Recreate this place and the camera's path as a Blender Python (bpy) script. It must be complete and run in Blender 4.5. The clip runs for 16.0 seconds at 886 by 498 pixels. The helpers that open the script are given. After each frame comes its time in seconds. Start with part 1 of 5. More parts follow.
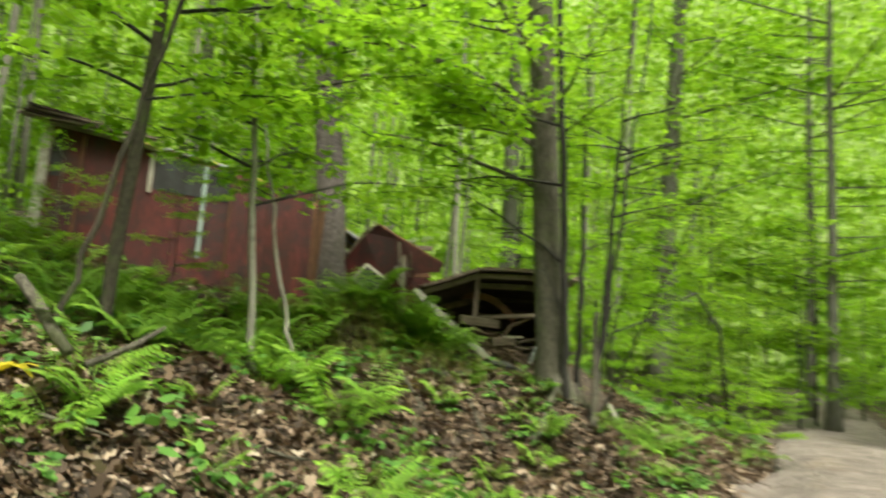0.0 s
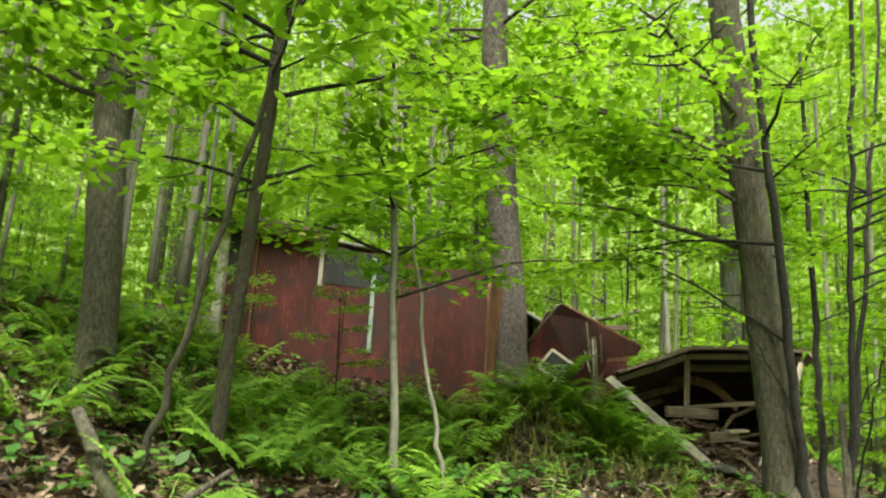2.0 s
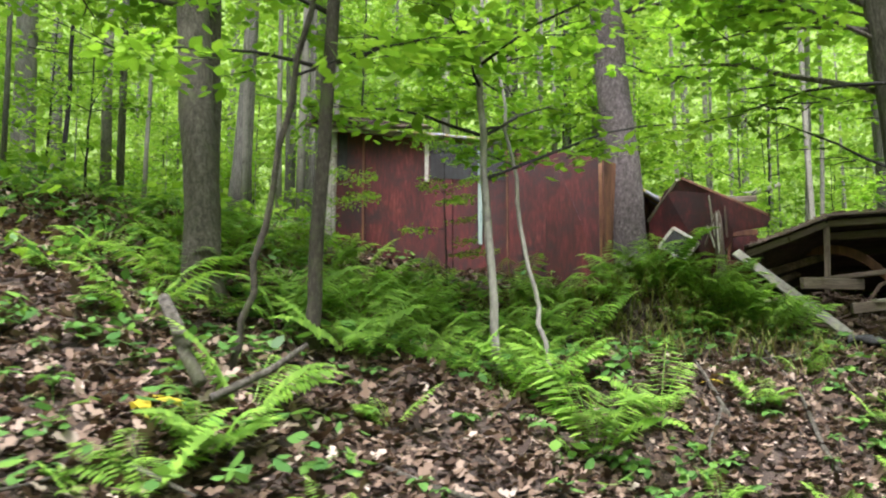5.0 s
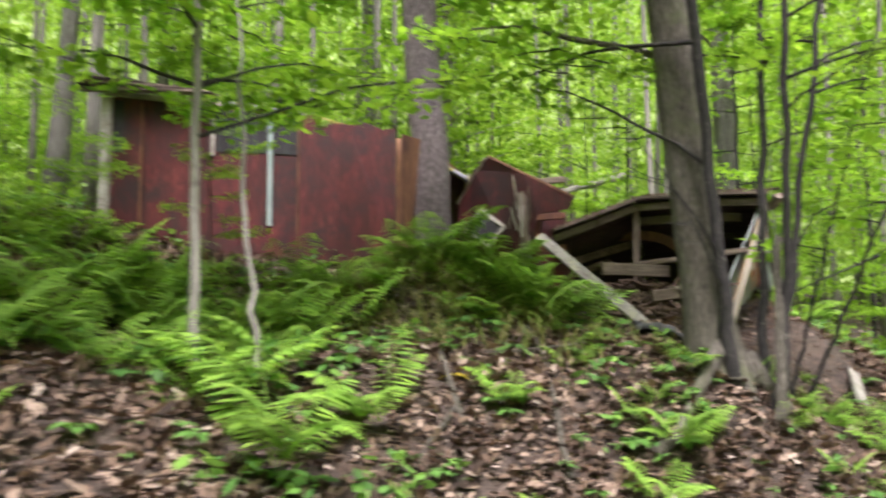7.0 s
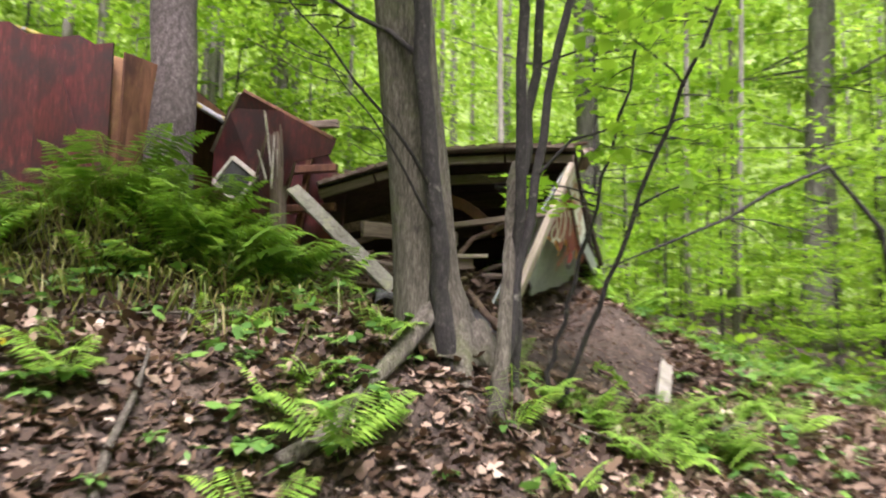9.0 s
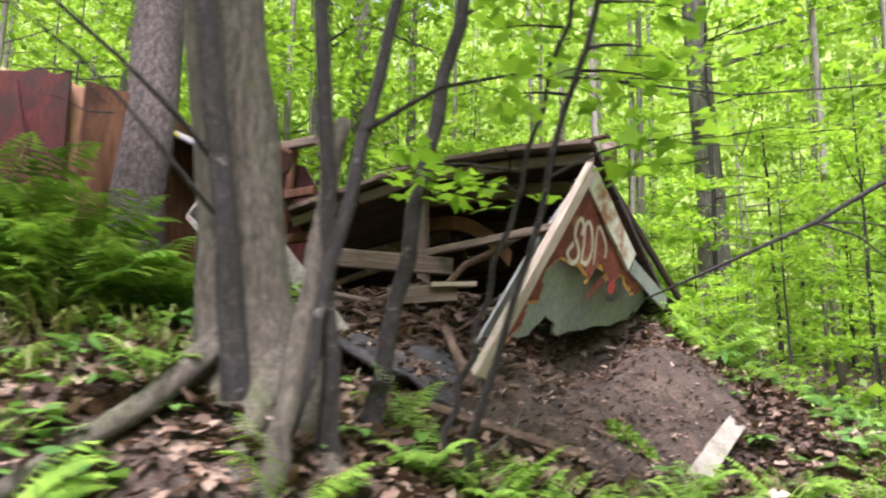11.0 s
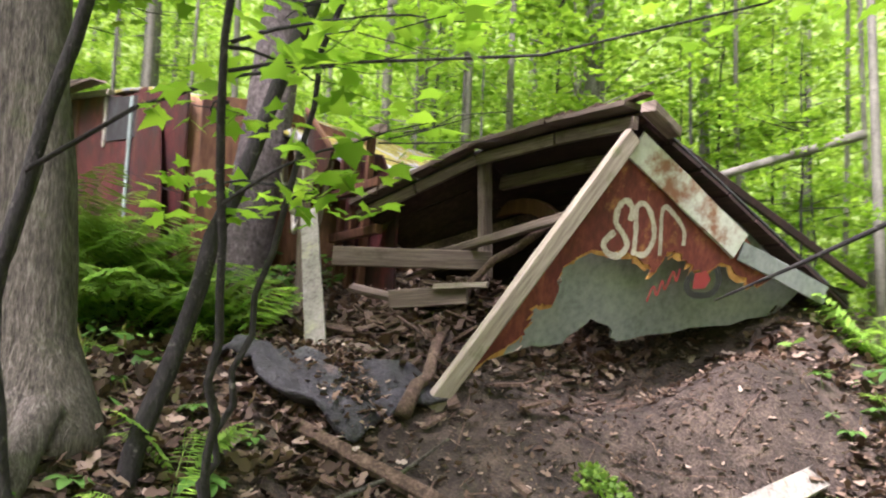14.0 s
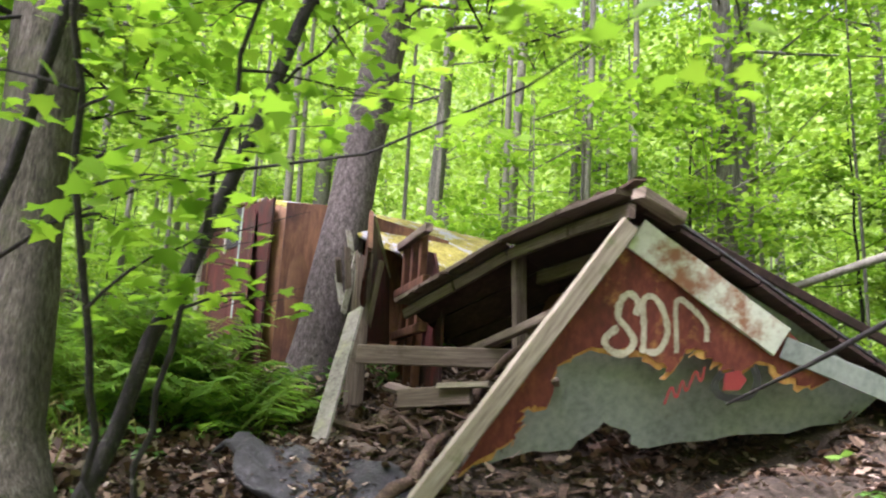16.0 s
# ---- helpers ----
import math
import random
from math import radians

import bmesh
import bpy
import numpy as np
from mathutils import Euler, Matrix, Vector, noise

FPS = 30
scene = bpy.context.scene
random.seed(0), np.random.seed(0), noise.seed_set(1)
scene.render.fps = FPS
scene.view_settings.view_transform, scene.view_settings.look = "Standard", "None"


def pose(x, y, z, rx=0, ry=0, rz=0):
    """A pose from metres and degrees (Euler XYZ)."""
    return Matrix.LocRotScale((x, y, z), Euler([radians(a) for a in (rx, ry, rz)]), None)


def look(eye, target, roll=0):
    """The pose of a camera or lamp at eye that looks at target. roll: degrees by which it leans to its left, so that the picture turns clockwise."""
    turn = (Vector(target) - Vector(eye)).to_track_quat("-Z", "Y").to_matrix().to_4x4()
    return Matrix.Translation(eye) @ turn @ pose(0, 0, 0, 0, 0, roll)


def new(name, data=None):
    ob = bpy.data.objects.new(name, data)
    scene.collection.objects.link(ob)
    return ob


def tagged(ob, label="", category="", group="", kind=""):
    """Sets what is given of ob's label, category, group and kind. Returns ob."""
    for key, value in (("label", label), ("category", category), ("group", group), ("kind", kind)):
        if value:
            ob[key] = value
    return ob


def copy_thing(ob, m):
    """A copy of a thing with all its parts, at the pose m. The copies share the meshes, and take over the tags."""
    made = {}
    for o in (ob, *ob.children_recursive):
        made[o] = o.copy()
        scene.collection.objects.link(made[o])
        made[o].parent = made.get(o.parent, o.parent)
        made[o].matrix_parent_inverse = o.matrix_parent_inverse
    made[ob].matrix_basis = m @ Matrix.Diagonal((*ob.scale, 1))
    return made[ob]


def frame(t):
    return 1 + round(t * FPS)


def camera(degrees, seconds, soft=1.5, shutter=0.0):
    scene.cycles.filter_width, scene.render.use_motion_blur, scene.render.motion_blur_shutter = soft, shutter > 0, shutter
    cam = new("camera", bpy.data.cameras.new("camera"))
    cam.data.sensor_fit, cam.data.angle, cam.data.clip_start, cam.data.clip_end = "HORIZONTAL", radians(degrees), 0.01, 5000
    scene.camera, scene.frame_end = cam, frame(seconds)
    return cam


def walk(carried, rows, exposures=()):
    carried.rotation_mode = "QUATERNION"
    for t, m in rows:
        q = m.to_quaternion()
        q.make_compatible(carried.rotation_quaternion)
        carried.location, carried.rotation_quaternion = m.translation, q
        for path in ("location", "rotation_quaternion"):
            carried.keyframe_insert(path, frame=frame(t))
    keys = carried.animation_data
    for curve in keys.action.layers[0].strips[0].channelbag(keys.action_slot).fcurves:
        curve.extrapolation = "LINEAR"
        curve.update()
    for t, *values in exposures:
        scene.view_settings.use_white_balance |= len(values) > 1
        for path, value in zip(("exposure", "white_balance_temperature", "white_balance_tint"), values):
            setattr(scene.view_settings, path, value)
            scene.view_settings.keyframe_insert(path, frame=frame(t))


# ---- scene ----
cam = camera(61.1, 16.0, soft=2.1, shutter=0.8)
PATH = [
    (0, (-0.033, 0.049, 1.429), (-0.017, 2.029, 1.708), 4.2),
    (0.5, (0.031, 0.436, 1.473), (-0.168, 2.403, 1.775), 4.5),
    (1, (0.128, 0.763, 1.556), (-0.195, 2.708, 1.886), 5.2),
    (1.5, (0.293, 1.049, 1.694), (-0.215, 2.941, 2.093), 6.4),
    (2, (0.34, 1.16, 1.755), (-0.223, 3.03, 2.185), 3.2),
    (2.5, (0.357, 1.184, 1.759), (-0.226, 3.056, 2.155), 1.3),
    (3, (0.318, 1.175, 1.72), (-0.339, 3.04, 2.026), -0.0),
    (5.5, (0.678, 1.786, 1.602), (-0.236, 3.557, 1.77), 0.2),
    (6, (0.831, 2.182, 1.602), (0.035, 4.002, 1.83), 1.4),
    (6.5, (1.11, 2.502, 1.541), (0.382, 4.355, 1.729), 0.5),
    (7, (1.313, 2.76, 1.53), (0.658, 4.642, 1.691), -0.2),
    (7.5, (1.529, 3.144, 1.561), (1.105, 5.094, 1.688), 1.2),
    (8, (1.833, 3.608, 1.474), (1.606, 5.593, 1.563), 2.2),
    (10.5, (2.898, 6.096, 1.067), (2.052, 7.871, 1.432), 0.3),
    (11, (3.207, 6.347, 1.14), (2.343, 8.118, 1.484), 0.4),
    (11.5, (3.377, 6.671, 1.171), (2.516, 8.444, 1.508), 1.0),
    (12, (3.706, 6.958, 1.332), (2.92, 8.785, 1.543), 2.2),
    (12.5, (4.086, 7.265, 1.429), (3.105, 8.996, 1.63), 4.0),
    (13, (4.223, 7.609, 1.469), (3.084, 9.233, 1.726), 3.4),
    (13.5, (4.334, 7.864, 1.477), (2.916, 9.246, 1.752), 3.4),
    (14, (4.568, 8.093, 1.531), (2.958, 9.263, 1.728), 2.0),
    (14.5, (4.665, 8.303, 1.532), (2.994, 9.375, 1.772), 1.7),
    (15, (4.703, 8.559, 1.601), (2.952, 9.475, 1.909), 2.1),
    (15.5, (4.839, 8.782, 1.579), (3.045, 9.564, 1.989), 2.6),
    (16, (5.051, 9.051, 1.594), (3.226, 9.748, 2.019), 3.1),
]
EXPOSURE = [(0, 1.13, 7300, 0), (3, 1.3, 7300, 0), (5.5, 1.5, 5900, 25), (8, 1.52, 6500, 28), (10.5, 1.65, 6150, 34), (14, 1.82, 6200, 34), (16, 1.78, 6050, 32)]
SKY, SUN = 0.15, 2.6
walk(cam, [(t, look(eye, target, roll)) for t, eye, target, roll in PATH], EXPOSURE)

# ---------------- light ----------------
world = bpy.data.worlds.new("overcast_sky")
scene.world = world
world.use_nodes = True
wn = world.node_tree.nodes
wl = world.node_tree.links
sky = wn.new("ShaderNodeTexSky")
sky.sky_type = "NISHITA"
sky.sun_disc = False
sky.sun_elevation = radians(60)
sky.sun_rotation = radians(158)
sky.air_density = 1.0
sky.dust_density = 6.0
wn["Background"].inputs[1].default_value = SKY
cloud = wn.new("ShaderNodeHueSaturation")
cloud.inputs["Saturation"].default_value = 0.3
wl.new(sky.outputs[0], cloud.inputs["Color"])
wl.new(cloud.outputs[0], wn["Background"].inputs[0])
sun = new("sun", bpy.data.lights.new("sun", "SUN"))
sun.data.energy = SUN
sun.data.angle = radians(20)
sun.data.color = (1.0, 0.96, 0.88)
sun.matrix_world = look((8, -8, 30), (1.5, 8.0, 0))


# ---------------- materials ----------------
def mat(name, rough=0.8, metal=0.0):
    m = bpy.data.materials.new(name)
    m.use_nodes = True
    b = m.node_tree.nodes["Principled BSDF"]
    b.inputs["Roughness"].default_value = rough
    b.inputs["Metallic"].default_value = metal
    return m, m.node_tree.nodes, m.node_tree.links, b


def coords(n, l, scale=(1, 1, 1), kind="Object"):
    tc = n.new("ShaderNodeTexCoord")
    mp = n.new("ShaderNodeMapping")
    mp.inputs["Scale"].default_value = scale
    l.new(tc.outputs[kind], mp.inputs[0])
    return mp.outputs[0]


def noise_tex(n, l, vec, scale, detail=6, rough=0.6):
    t = n.new("ShaderNodeTexNoise")
    t.inputs["Scale"].default_value = scale
    t.inputs["Detail"].default_value = detail
    t.inputs["Roughness"].default_value = rough
    l.new(vec, t.inputs["Vector"])
    return t.outputs["Fac"]


def ramp(n, l, fac, stops):
    r = n.new("ShaderNodeValToRGB")
    e = r.color_ramp.elements
    while len(e) < len(stops):
        e.new(0.5)
    for el, (p, c) in zip(e, stops):
        el.position = p
        el.color = (*c, 1)
    l.new(fac, r.inputs[0])
    return r.outputs[0]


def mix(n, l, fac, a, b, how="MIX"):
    x = n.new("ShaderNodeMix")
    x.data_type = "RGBA"
    x.blend_type = how
    for val, sock in ((fac, x.inputs[0]), (a, x.inputs[6]), (b, x.inputs[7])):
        if isinstance(val, (int, float)):
            sock.default_value = val
        elif isinstance(val, tuple):
            sock.default_value = (*val, 1)
        else:
            l.new(val, sock)
    return x.outputs[2]


def bump(n, l, b, height, strength, dist):
    k = n.new("ShaderNodeBump")
    k.inputs["Strength"].default_value = strength
    k.inputs["Distance"].default_value = dist
    l.new(height, k.inputs["Height"])
    l.new(k.outputs[0], b.inputs["Normal"])


def surface(name, stops, scale=4, fine=40, stretch=(1, 1, 1), rough=0.85, bumps=0.5, dist=0.01, dirt=None, dirt_scale=2.0, dirt_range=(0.5, 0.65), kind="Object"):
    """Two scales of noise through a ramp, with relief, and stains of a second colour."""
    m, n, l, b = mat(name, rough)
    v = coords(n, l, stretch, kind)
    big = noise_tex(n, l, v, scale)
    small = noise_tex(n, l, v, fine, 4)
    ma = n.new("ShaderNodeMath")
    ma.operation = "MULTIPLY_ADD"
    l.new(small, ma.inputs[0])
    ma.inputs[1].default_value = 0.5
    half = n.new("ShaderNodeMath")
    half.operation = "MULTIPLY"
    half.inputs[1].default_value = 0.5
    l.new(big, half.inputs[0])
    l.new(half.outputs[0], ma.inputs[2])
    col = ramp(n, l, ma.outputs[0], stops)
    if dirt:
        v2 = coords(n, l, (1, 1, 1), kind)
        f = noise_tex(n, l, v2, dirt_scale, 8, 0.7)
        f = ramp(n, l, f, [(dirt_range[0], (0, 0, 0)), (dirt_range[1], (1, 1, 1))])
        col = mix(n, l, f, col, dirt)
    l.new(col, b.inputs["Base Color"])
    bump(n, l, b, ma.outputs[0], bumps, dist)
    return m


def leaf_mat(name, stops, trans, share=0.45, rough=0.45):
    m, n, l, b = mat(name, rough)
    g = n.new("ShaderNodeNewGeometry")
    col = ramp(n, l, g.outputs["Random Per Island"], stops)
    info = n.new("ShaderNodeObjectInfo")
    hsv = n.new("ShaderNodeHueSaturation")
    val = n.new("ShaderNodeMapRange")
    val.inputs[3].default_value = 0.75
    val.inputs[4].default_value = 1.25
    l.new(info.outputs["Random"], val.inputs[0])
    l.new(val.outputs[0], hsv.inputs["Value"])
    l.new(col, hsv.inputs["Color"])
    l.new(hsv.outputs[0], b.inputs["Base Color"])
    b.inputs["Specular IOR Level"].default_value = 0.25
    t = n.new("ShaderNodeBsdfTranslucent")
    tm = mix(n, l, 1.0, hsv.outputs[0], trans, "MULTIPLY")
    l.new(tm, t.inputs[0])
    s = n.new("ShaderNodeMixShader")
    s.inputs[0].default_value = share
    l.new(b.outputs[0], s.inputs[1])
    l.new(t.outputs[0], s.inputs[2])
    l.new(s.outputs[0], n["Material Output"].inputs[0])
    return m


M_LEAF = leaf_mat("maple_leaf", [(0.0, (0.115, 0.235, 0.018)), (0.5, (0.175, 0.335, 0.026)), (1.0, (0.25, 0.42, 0.036))], (1.2, 1.22, 0.9), 0.55)
# Leaf green paled so the colour carries the haze of distance.
M_HAZYLEAF = leaf_mat("haze_paled_leaf", [(0.0, (0.19, 0.32, 0.045)), (0.5, (0.25, 0.40, 0.058)), (1.0, (0.31, 0.47, 0.075))], (1.3, 1.3, 1.1), 0.55)
M_FERN = leaf_mat("fern_green", [(0.0, (0.11, 0.22, 0.035)), (0.5, (0.165, 0.31, 0.050)), (1.0, (0.24, 0.40, 0.065))], (1.6, 1.6, 1.0), 0.42)
M_HERB = leaf_mat("herb_green", [(0.0, (0.052, 0.135, 0.034)), (0.6, (0.092, 0.21, 0.046)), (1.0, (0.15, 0.29, 0.052))], (1.4, 1.4, 0.9), 0.35)
M_GRASS = leaf_mat("dry_grass", [(0.0, (0.10, 0.15, 0.03)), (0.5, (0.17, 0.20, 0.05)), (1.0, (0.26, 0.23, 0.10))], (1.2, 1.2, 0.8), 0.3)
M_LITTER = leaf_mat("dead_leaf", [(0.0, (0.026, 0.017, 0.012)), (0.4, (0.082, 0.055, 0.037)), (0.7, (0.175, 0.122, 0.084)), (0.92, (0.29, 0.225, 0.17)), (1.0, (0.42, 0.36, 0.295))], (1, 0.8, 0.6), 0.12, 0.7)
M_YELLOW = leaf_mat("yellow_leaf", [(0.0, (0.5, 0.42, 0.03)), (1.0, (0.62, 0.5, 0.05))], (1, 1, 0.6), 0.3)
M_BARK = surface("grey_bark", [(0.36, (0.0216, 0.01875, 0.01368)), (0.5, (0.0756, 0.069, 0.05256)), (0.66, (0.1728, 0.165, 0.1332))], 42, 130, (1, 1, 0.2), 0.95, 1.0, 0.03, (0.075, 0.095, 0.035), 2.6, (0.54, 0.72))
M_BARK2 = surface("scaly_bark", [(0.36, (0.0238, 0.01955, 0.0187)), (0.5, (0.085, 0.07055, 0.068)), (0.64, (0.187, 0.1658, 0.1615))], 30, 95, (1, 1, 0.5), 0.95, 1.0, 0.05)
M_DARK = surface("dark_bark", [(0.35, (0.007, 0.006, 0.006)), (0.52, (0.016, 0.015, 0.014)), (0.68, (0.05, 0.047, 0.042))], 26, 90, (1, 1, 0.45), 0.92, 1.0, 0.02, (0.13, 0.125, 0.11), 16, (0.60, 0.70))
M_MOSSBARK = surface("mossy_dark_bark", [(0.35, (0.016, 0.014, 0.010)), (0.52, (0.045, 0.040, 0.028)), (0.68, (0.10, 0.09, 0.068))], 24, 80, (1, 1, 0.35), 0.95, 1.0, 0.02, (0.05, 0.065, 0.022), 5, (0.52, 0.68))
M_SMOOTH = surface("smooth_bark", [(0.3, (0.0816, 0.0805, 0.066)), (0.5, (0.1632, 0.161, 0.132)), (0.7, (0.2448, 0.2415, 0.198))], 6, 40, (1, 1, 0.4), 0.8, 0.4, 0.005, (0.06, 0.055, 0.045), 7, (0.55, 0.7))
# Grey bark of the background trees, lightened to suggest haze.
M_HAZYBARK = surface("haze_lightened_grey_bark", [(0.36, (0.036, 0.03472, 0.03)), (0.5, (0.114, 0.1116, 0.096)), (0.64, (0.204, 0.2046, 0.18))], 40, 140, (1, 1, 0.1), 0.92, 0.9, 0.03)
M_SOIL = surface("forest_soil", [(0.36, (0.012, 0.009, 0.007)), (0.5, (0.046, 0.034, 0.025)), (0.64, (0.115, 0.088, 0.066))], 5, 70, (1, 1, 1), 0.97, 1.0, 0.03, (0.045, 0.055, 0.018), 0.9, (0.63, 0.76))
M_GRAVEL = surface("trail_gravel", [(0.34, (0.05, 0.040, 0.036)), (0.5, (0.125, 0.104, 0.095)), (0.66, (0.25, 0.215, 0.20))], 3, 55, (1, 1, 1), 0.95, 1.0, 0.02, (0.12, 0.085, 0.06), 1.1, (0.55, 0.7))
M_RED = surface("red_plywood", [(0.30, (0.01172, 0.002353, 0.002148)), (0.44, (0.03906, 0.004706, 0.004297)), (0.56, (0.07812, 0.009412, 0.008593)), (0.72, (0.1953, 0.04941, 0.03867))], 5.0, 34, (1, 1, 0.22), 0.75, 0.7, 0.010, (0.020, 0.008, 0.008), 2.6, (0.47, 0.62))
M_RED2 = surface("red_gable_siding", [(0.30, (0.04692, 0.01071, 0.00765)), (0.48, (0.1173, 0.02295, 0.0153)), (0.62, (0.1877, 0.04743, 0.02754)), (0.78, (0.3128, 0.1377, 0.05355))], 3.5, 30, (1, 1, 0.5), 0.8, 0.5, 0.006, (0.42, 0.22, 0.06), 2.3, (0.58, 0.70))
M_ORANGE = surface("raw_torn_plywood", [(0.3, (0.22, 0.09, 0.03)), (0.5, (0.46, 0.24, 0.07)), (0.7, (0.62, 0.40, 0.14))], 6, 40, (1, 1, 0.4), 0.9, 0.6, 0.008)
M_BROWN = surface("brown_plywood", [(0.3, (0.024, 0.0096, 0.0064)), (0.5, (0.104, 0.0416, 0.0192)), (0.7, (0.216, 0.104, 0.052))], 2.2, 26, (1, 1, 0.2), 0.8, 0.5, 0.006, (0.045, 0.014, 0.010), 1.3, (0.52, 0.68))
M_TAN = surface("bare_tan_plywood", [(0.3, (0.06, 0.0252, 0.0096)), (0.5, (0.144, 0.069, 0.027)), (0.7, (0.228, 0.126, 0.057))], 2.0, 24, (1, 1, 0.25), 0.8, 0.5, 0.006, (0.09, 0.035, 0.018), 1.6, (0.50, 0.68))
M_MINT = surface("mint_paint", [(0.3, (0.10, 0.118, 0.115)), (0.5, (0.21, 0.24, 0.232)), (0.7, (0.31, 0.345, 0.33))], 3, 26, (1, 1, 1), 0.6, 0.25, 0.003, (0.17, 0.155, 0.12), 2.8, (0.62, 0.78))
M_TRIM = surface("peeling_trim", [(0.3, (0.30, 0.31, 0.25)), (0.5, (0.50, 0.54, 0.46)), (0.7, (0.62, 0.66, 0.58))], 3, 34, (1, 1, 1), 0.7, 0.5, 0.004, (0.24, 0.11, 0.06), 3.6, (0.49, 0.62))
M_WHITE = surface("weathered_white_paint", [(0.34, (0.10, 0.08, 0.06)), (0.47, (0.30, 0.28, 0.24)), (0.62, (0.46, 0.45, 0.40))], 5, 40, (1, 1, 1), 0.75, 0.6, 0.004, (0.22, 0.24, 0.12), 4.5, (0.58, 0.70))
M_CREAM = surface("flaking_cream_paint", [(0.34, (0.0748, 0.0612, 0.0476)), (0.47, (0.1972, 0.187, 0.1564)), (0.64, (0.306, 0.2992, 0.2618))], 6, 44, (1, 1, 1), 0.7, 0.6, 0.004, (0.33, 0.35, 0.20), 4.0, (0.56, 0.70))
M_WOOD = surface("grey_weathered_wood", [(0.28, (0.040, 0.029, 0.022)), (0.48, (0.115, 0.088, 0.068)), (0.62, (0.21, 0.17, 0.135)), (0.78, (0.36, 0.31, 0.255))], 9, 60, (1, 0.07, 1), 0.9, 0.9, 0.008, (0.06, 0.045, 0.03), 4.0, (0.55, 0.70), "UV")
M_PALEWOOD = surface("pale_weathered_wood", [(0.32, (0.09, 0.072, 0.052)), (0.48, (0.26, 0.228, 0.175)), (0.68, (0.44, 0.405, 0.33))], 9, 60, (1, 0.07, 1), 0.85, 0.9, 0.006, (0.12, 0.14, 0.06), 4.0, (0.57, 0.72), "UV")
M_ROT = surface("rotten_wood", [(0.30, (0.018, 0.012, 0.009)), (0.48, (0.075, 0.048, 0.033)), (0.68, (0.22, 0.155, 0.11))], 8, 60, (1, 1, 1), 0.95, 1.0, 0.02)
# Brown roof wood with the shade of the interior put into its colour.
M_UNDERSHADE = surface("shaded_roof_underside", [(0.3, (0.007, 0.004, 0.003)), (0.5, (0.026, 0.012, 0.010)), (0.7, (0.065, 0.033, 0.026))], 3, 30, (0.2, 1, 1), 0.9, 0.6, 0.01)
M_FELT = surface("black_roofing_felt", [(0.3, (0.006, 0.006, 0.007)), (0.5, (0.03, 0.03, 0.035)), (0.72, (0.11, 0.113, 0.125))], 7, 60, (1, 1, 1), 0.55, 1.0, 0.04, (0.16, 0.115, 0.095), 2.6, (0.56, 0.66))
M_MOSS = surface("yellow_moss", [(0.34, (0.05, 0.05, 0.014)), (0.5, (0.22, 0.195, 0.035)), (0.66, (0.42, 0.38, 0.09))], 7, 60, (1, 1, 1), 1.0, 1.0, 0.03, (0.28, 0.29, 0.32), 3.6, (0.52, 0.57))
M_DARKTEAL = surface("dark_teal_surface", [(0.3, (0.008, 0.007, 0.007)), (0.5, (0.020, 0.020, 0.020)), (0.7, (0.04, 0.055, 0.055))], 4, 30, (1, 1, 0.4), 0.9, 0.3, 0.003)
M_TEAL = surface("teal_batten", [(0.3, (0.10, 0.15, 0.14)), (0.5, (0.22, 0.30, 0.28)), (0.7, (0.36, 0.42, 0.39))], 8, 60, (1, 1, 0.3), 0.7, 0.4, 0.003)
M_SPRAY = surface("cream_spray_paint", [(0.34, (0.20, 0.16, 0.11)), (0.5, (0.42, 0.40, 0.31)), (0.66, (0.56, 0.53, 0.43))], 9, 70, rough=0.6, bumps=0.1)
M_REDSPRAY = surface("red_spray_paint", [(0.3, (0.20, 0.02, 0.025)), (0.7, (0.34, 0.05, 0.05))], 9, 70, rough=0.6, bumps=0.1)
M_BLACKSPRAY = surface("black_spray_paint", [(0.3, (0.01, 0.01, 0.011)), (0.7, (0.04, 0.0425, 0.0425))], 9, 70, rough=0.6, bumps=0.1)
M_STONE = surface("field_stone", [(0.3, (0.13, 0.12, 0.11)), (0.5, (0.28, 0.26, 0.24)), (0.7, (0.42, 0.40, 0.37))], 6, 50, rough=0.9)


# ---------------- the lie of the land ----------------
AX, NX = Vector((0.438, 0.899)), Vector((-0.899, 0.438))
TRAIL_W = 2.3


def sd(x, y):
    return (x + 0.35) * AX.x + y * AX.y, (x + 0.35) * NX.x + y * NX.y


def at(s, d):
    return -0.35 + s * AX.x + d * NX.x, s * AX.y + d * NX.y


def smooth(a, b, x):
    t = np.clip((x - a) / (b - a), 0, 1)
    return t * t * (3 - 2 * t)


# swellings and hollows of the bank: x, y, radius, height
BUMPS = ((1.35, 8.45, 0.8, 0.36), (0.55, 8.05, 0.75, 0.10), (-0.7, 7.0, 0.85, 0.27), (0.15, 7.0, 0.5, 0.10), (0.85, 10.55, 0.5, 0.17), (2.33, 11.62, 0.42, 0.28), (2.84, 11.15, 0.48, -0.32), (1.5, 11.65, 0.4, -0.22), (1.62, 11.15, 0.32, -0.14), (1.82, 12.2, 0.36, -0.2), (2.85, 12.9, 0.5, 0.10))


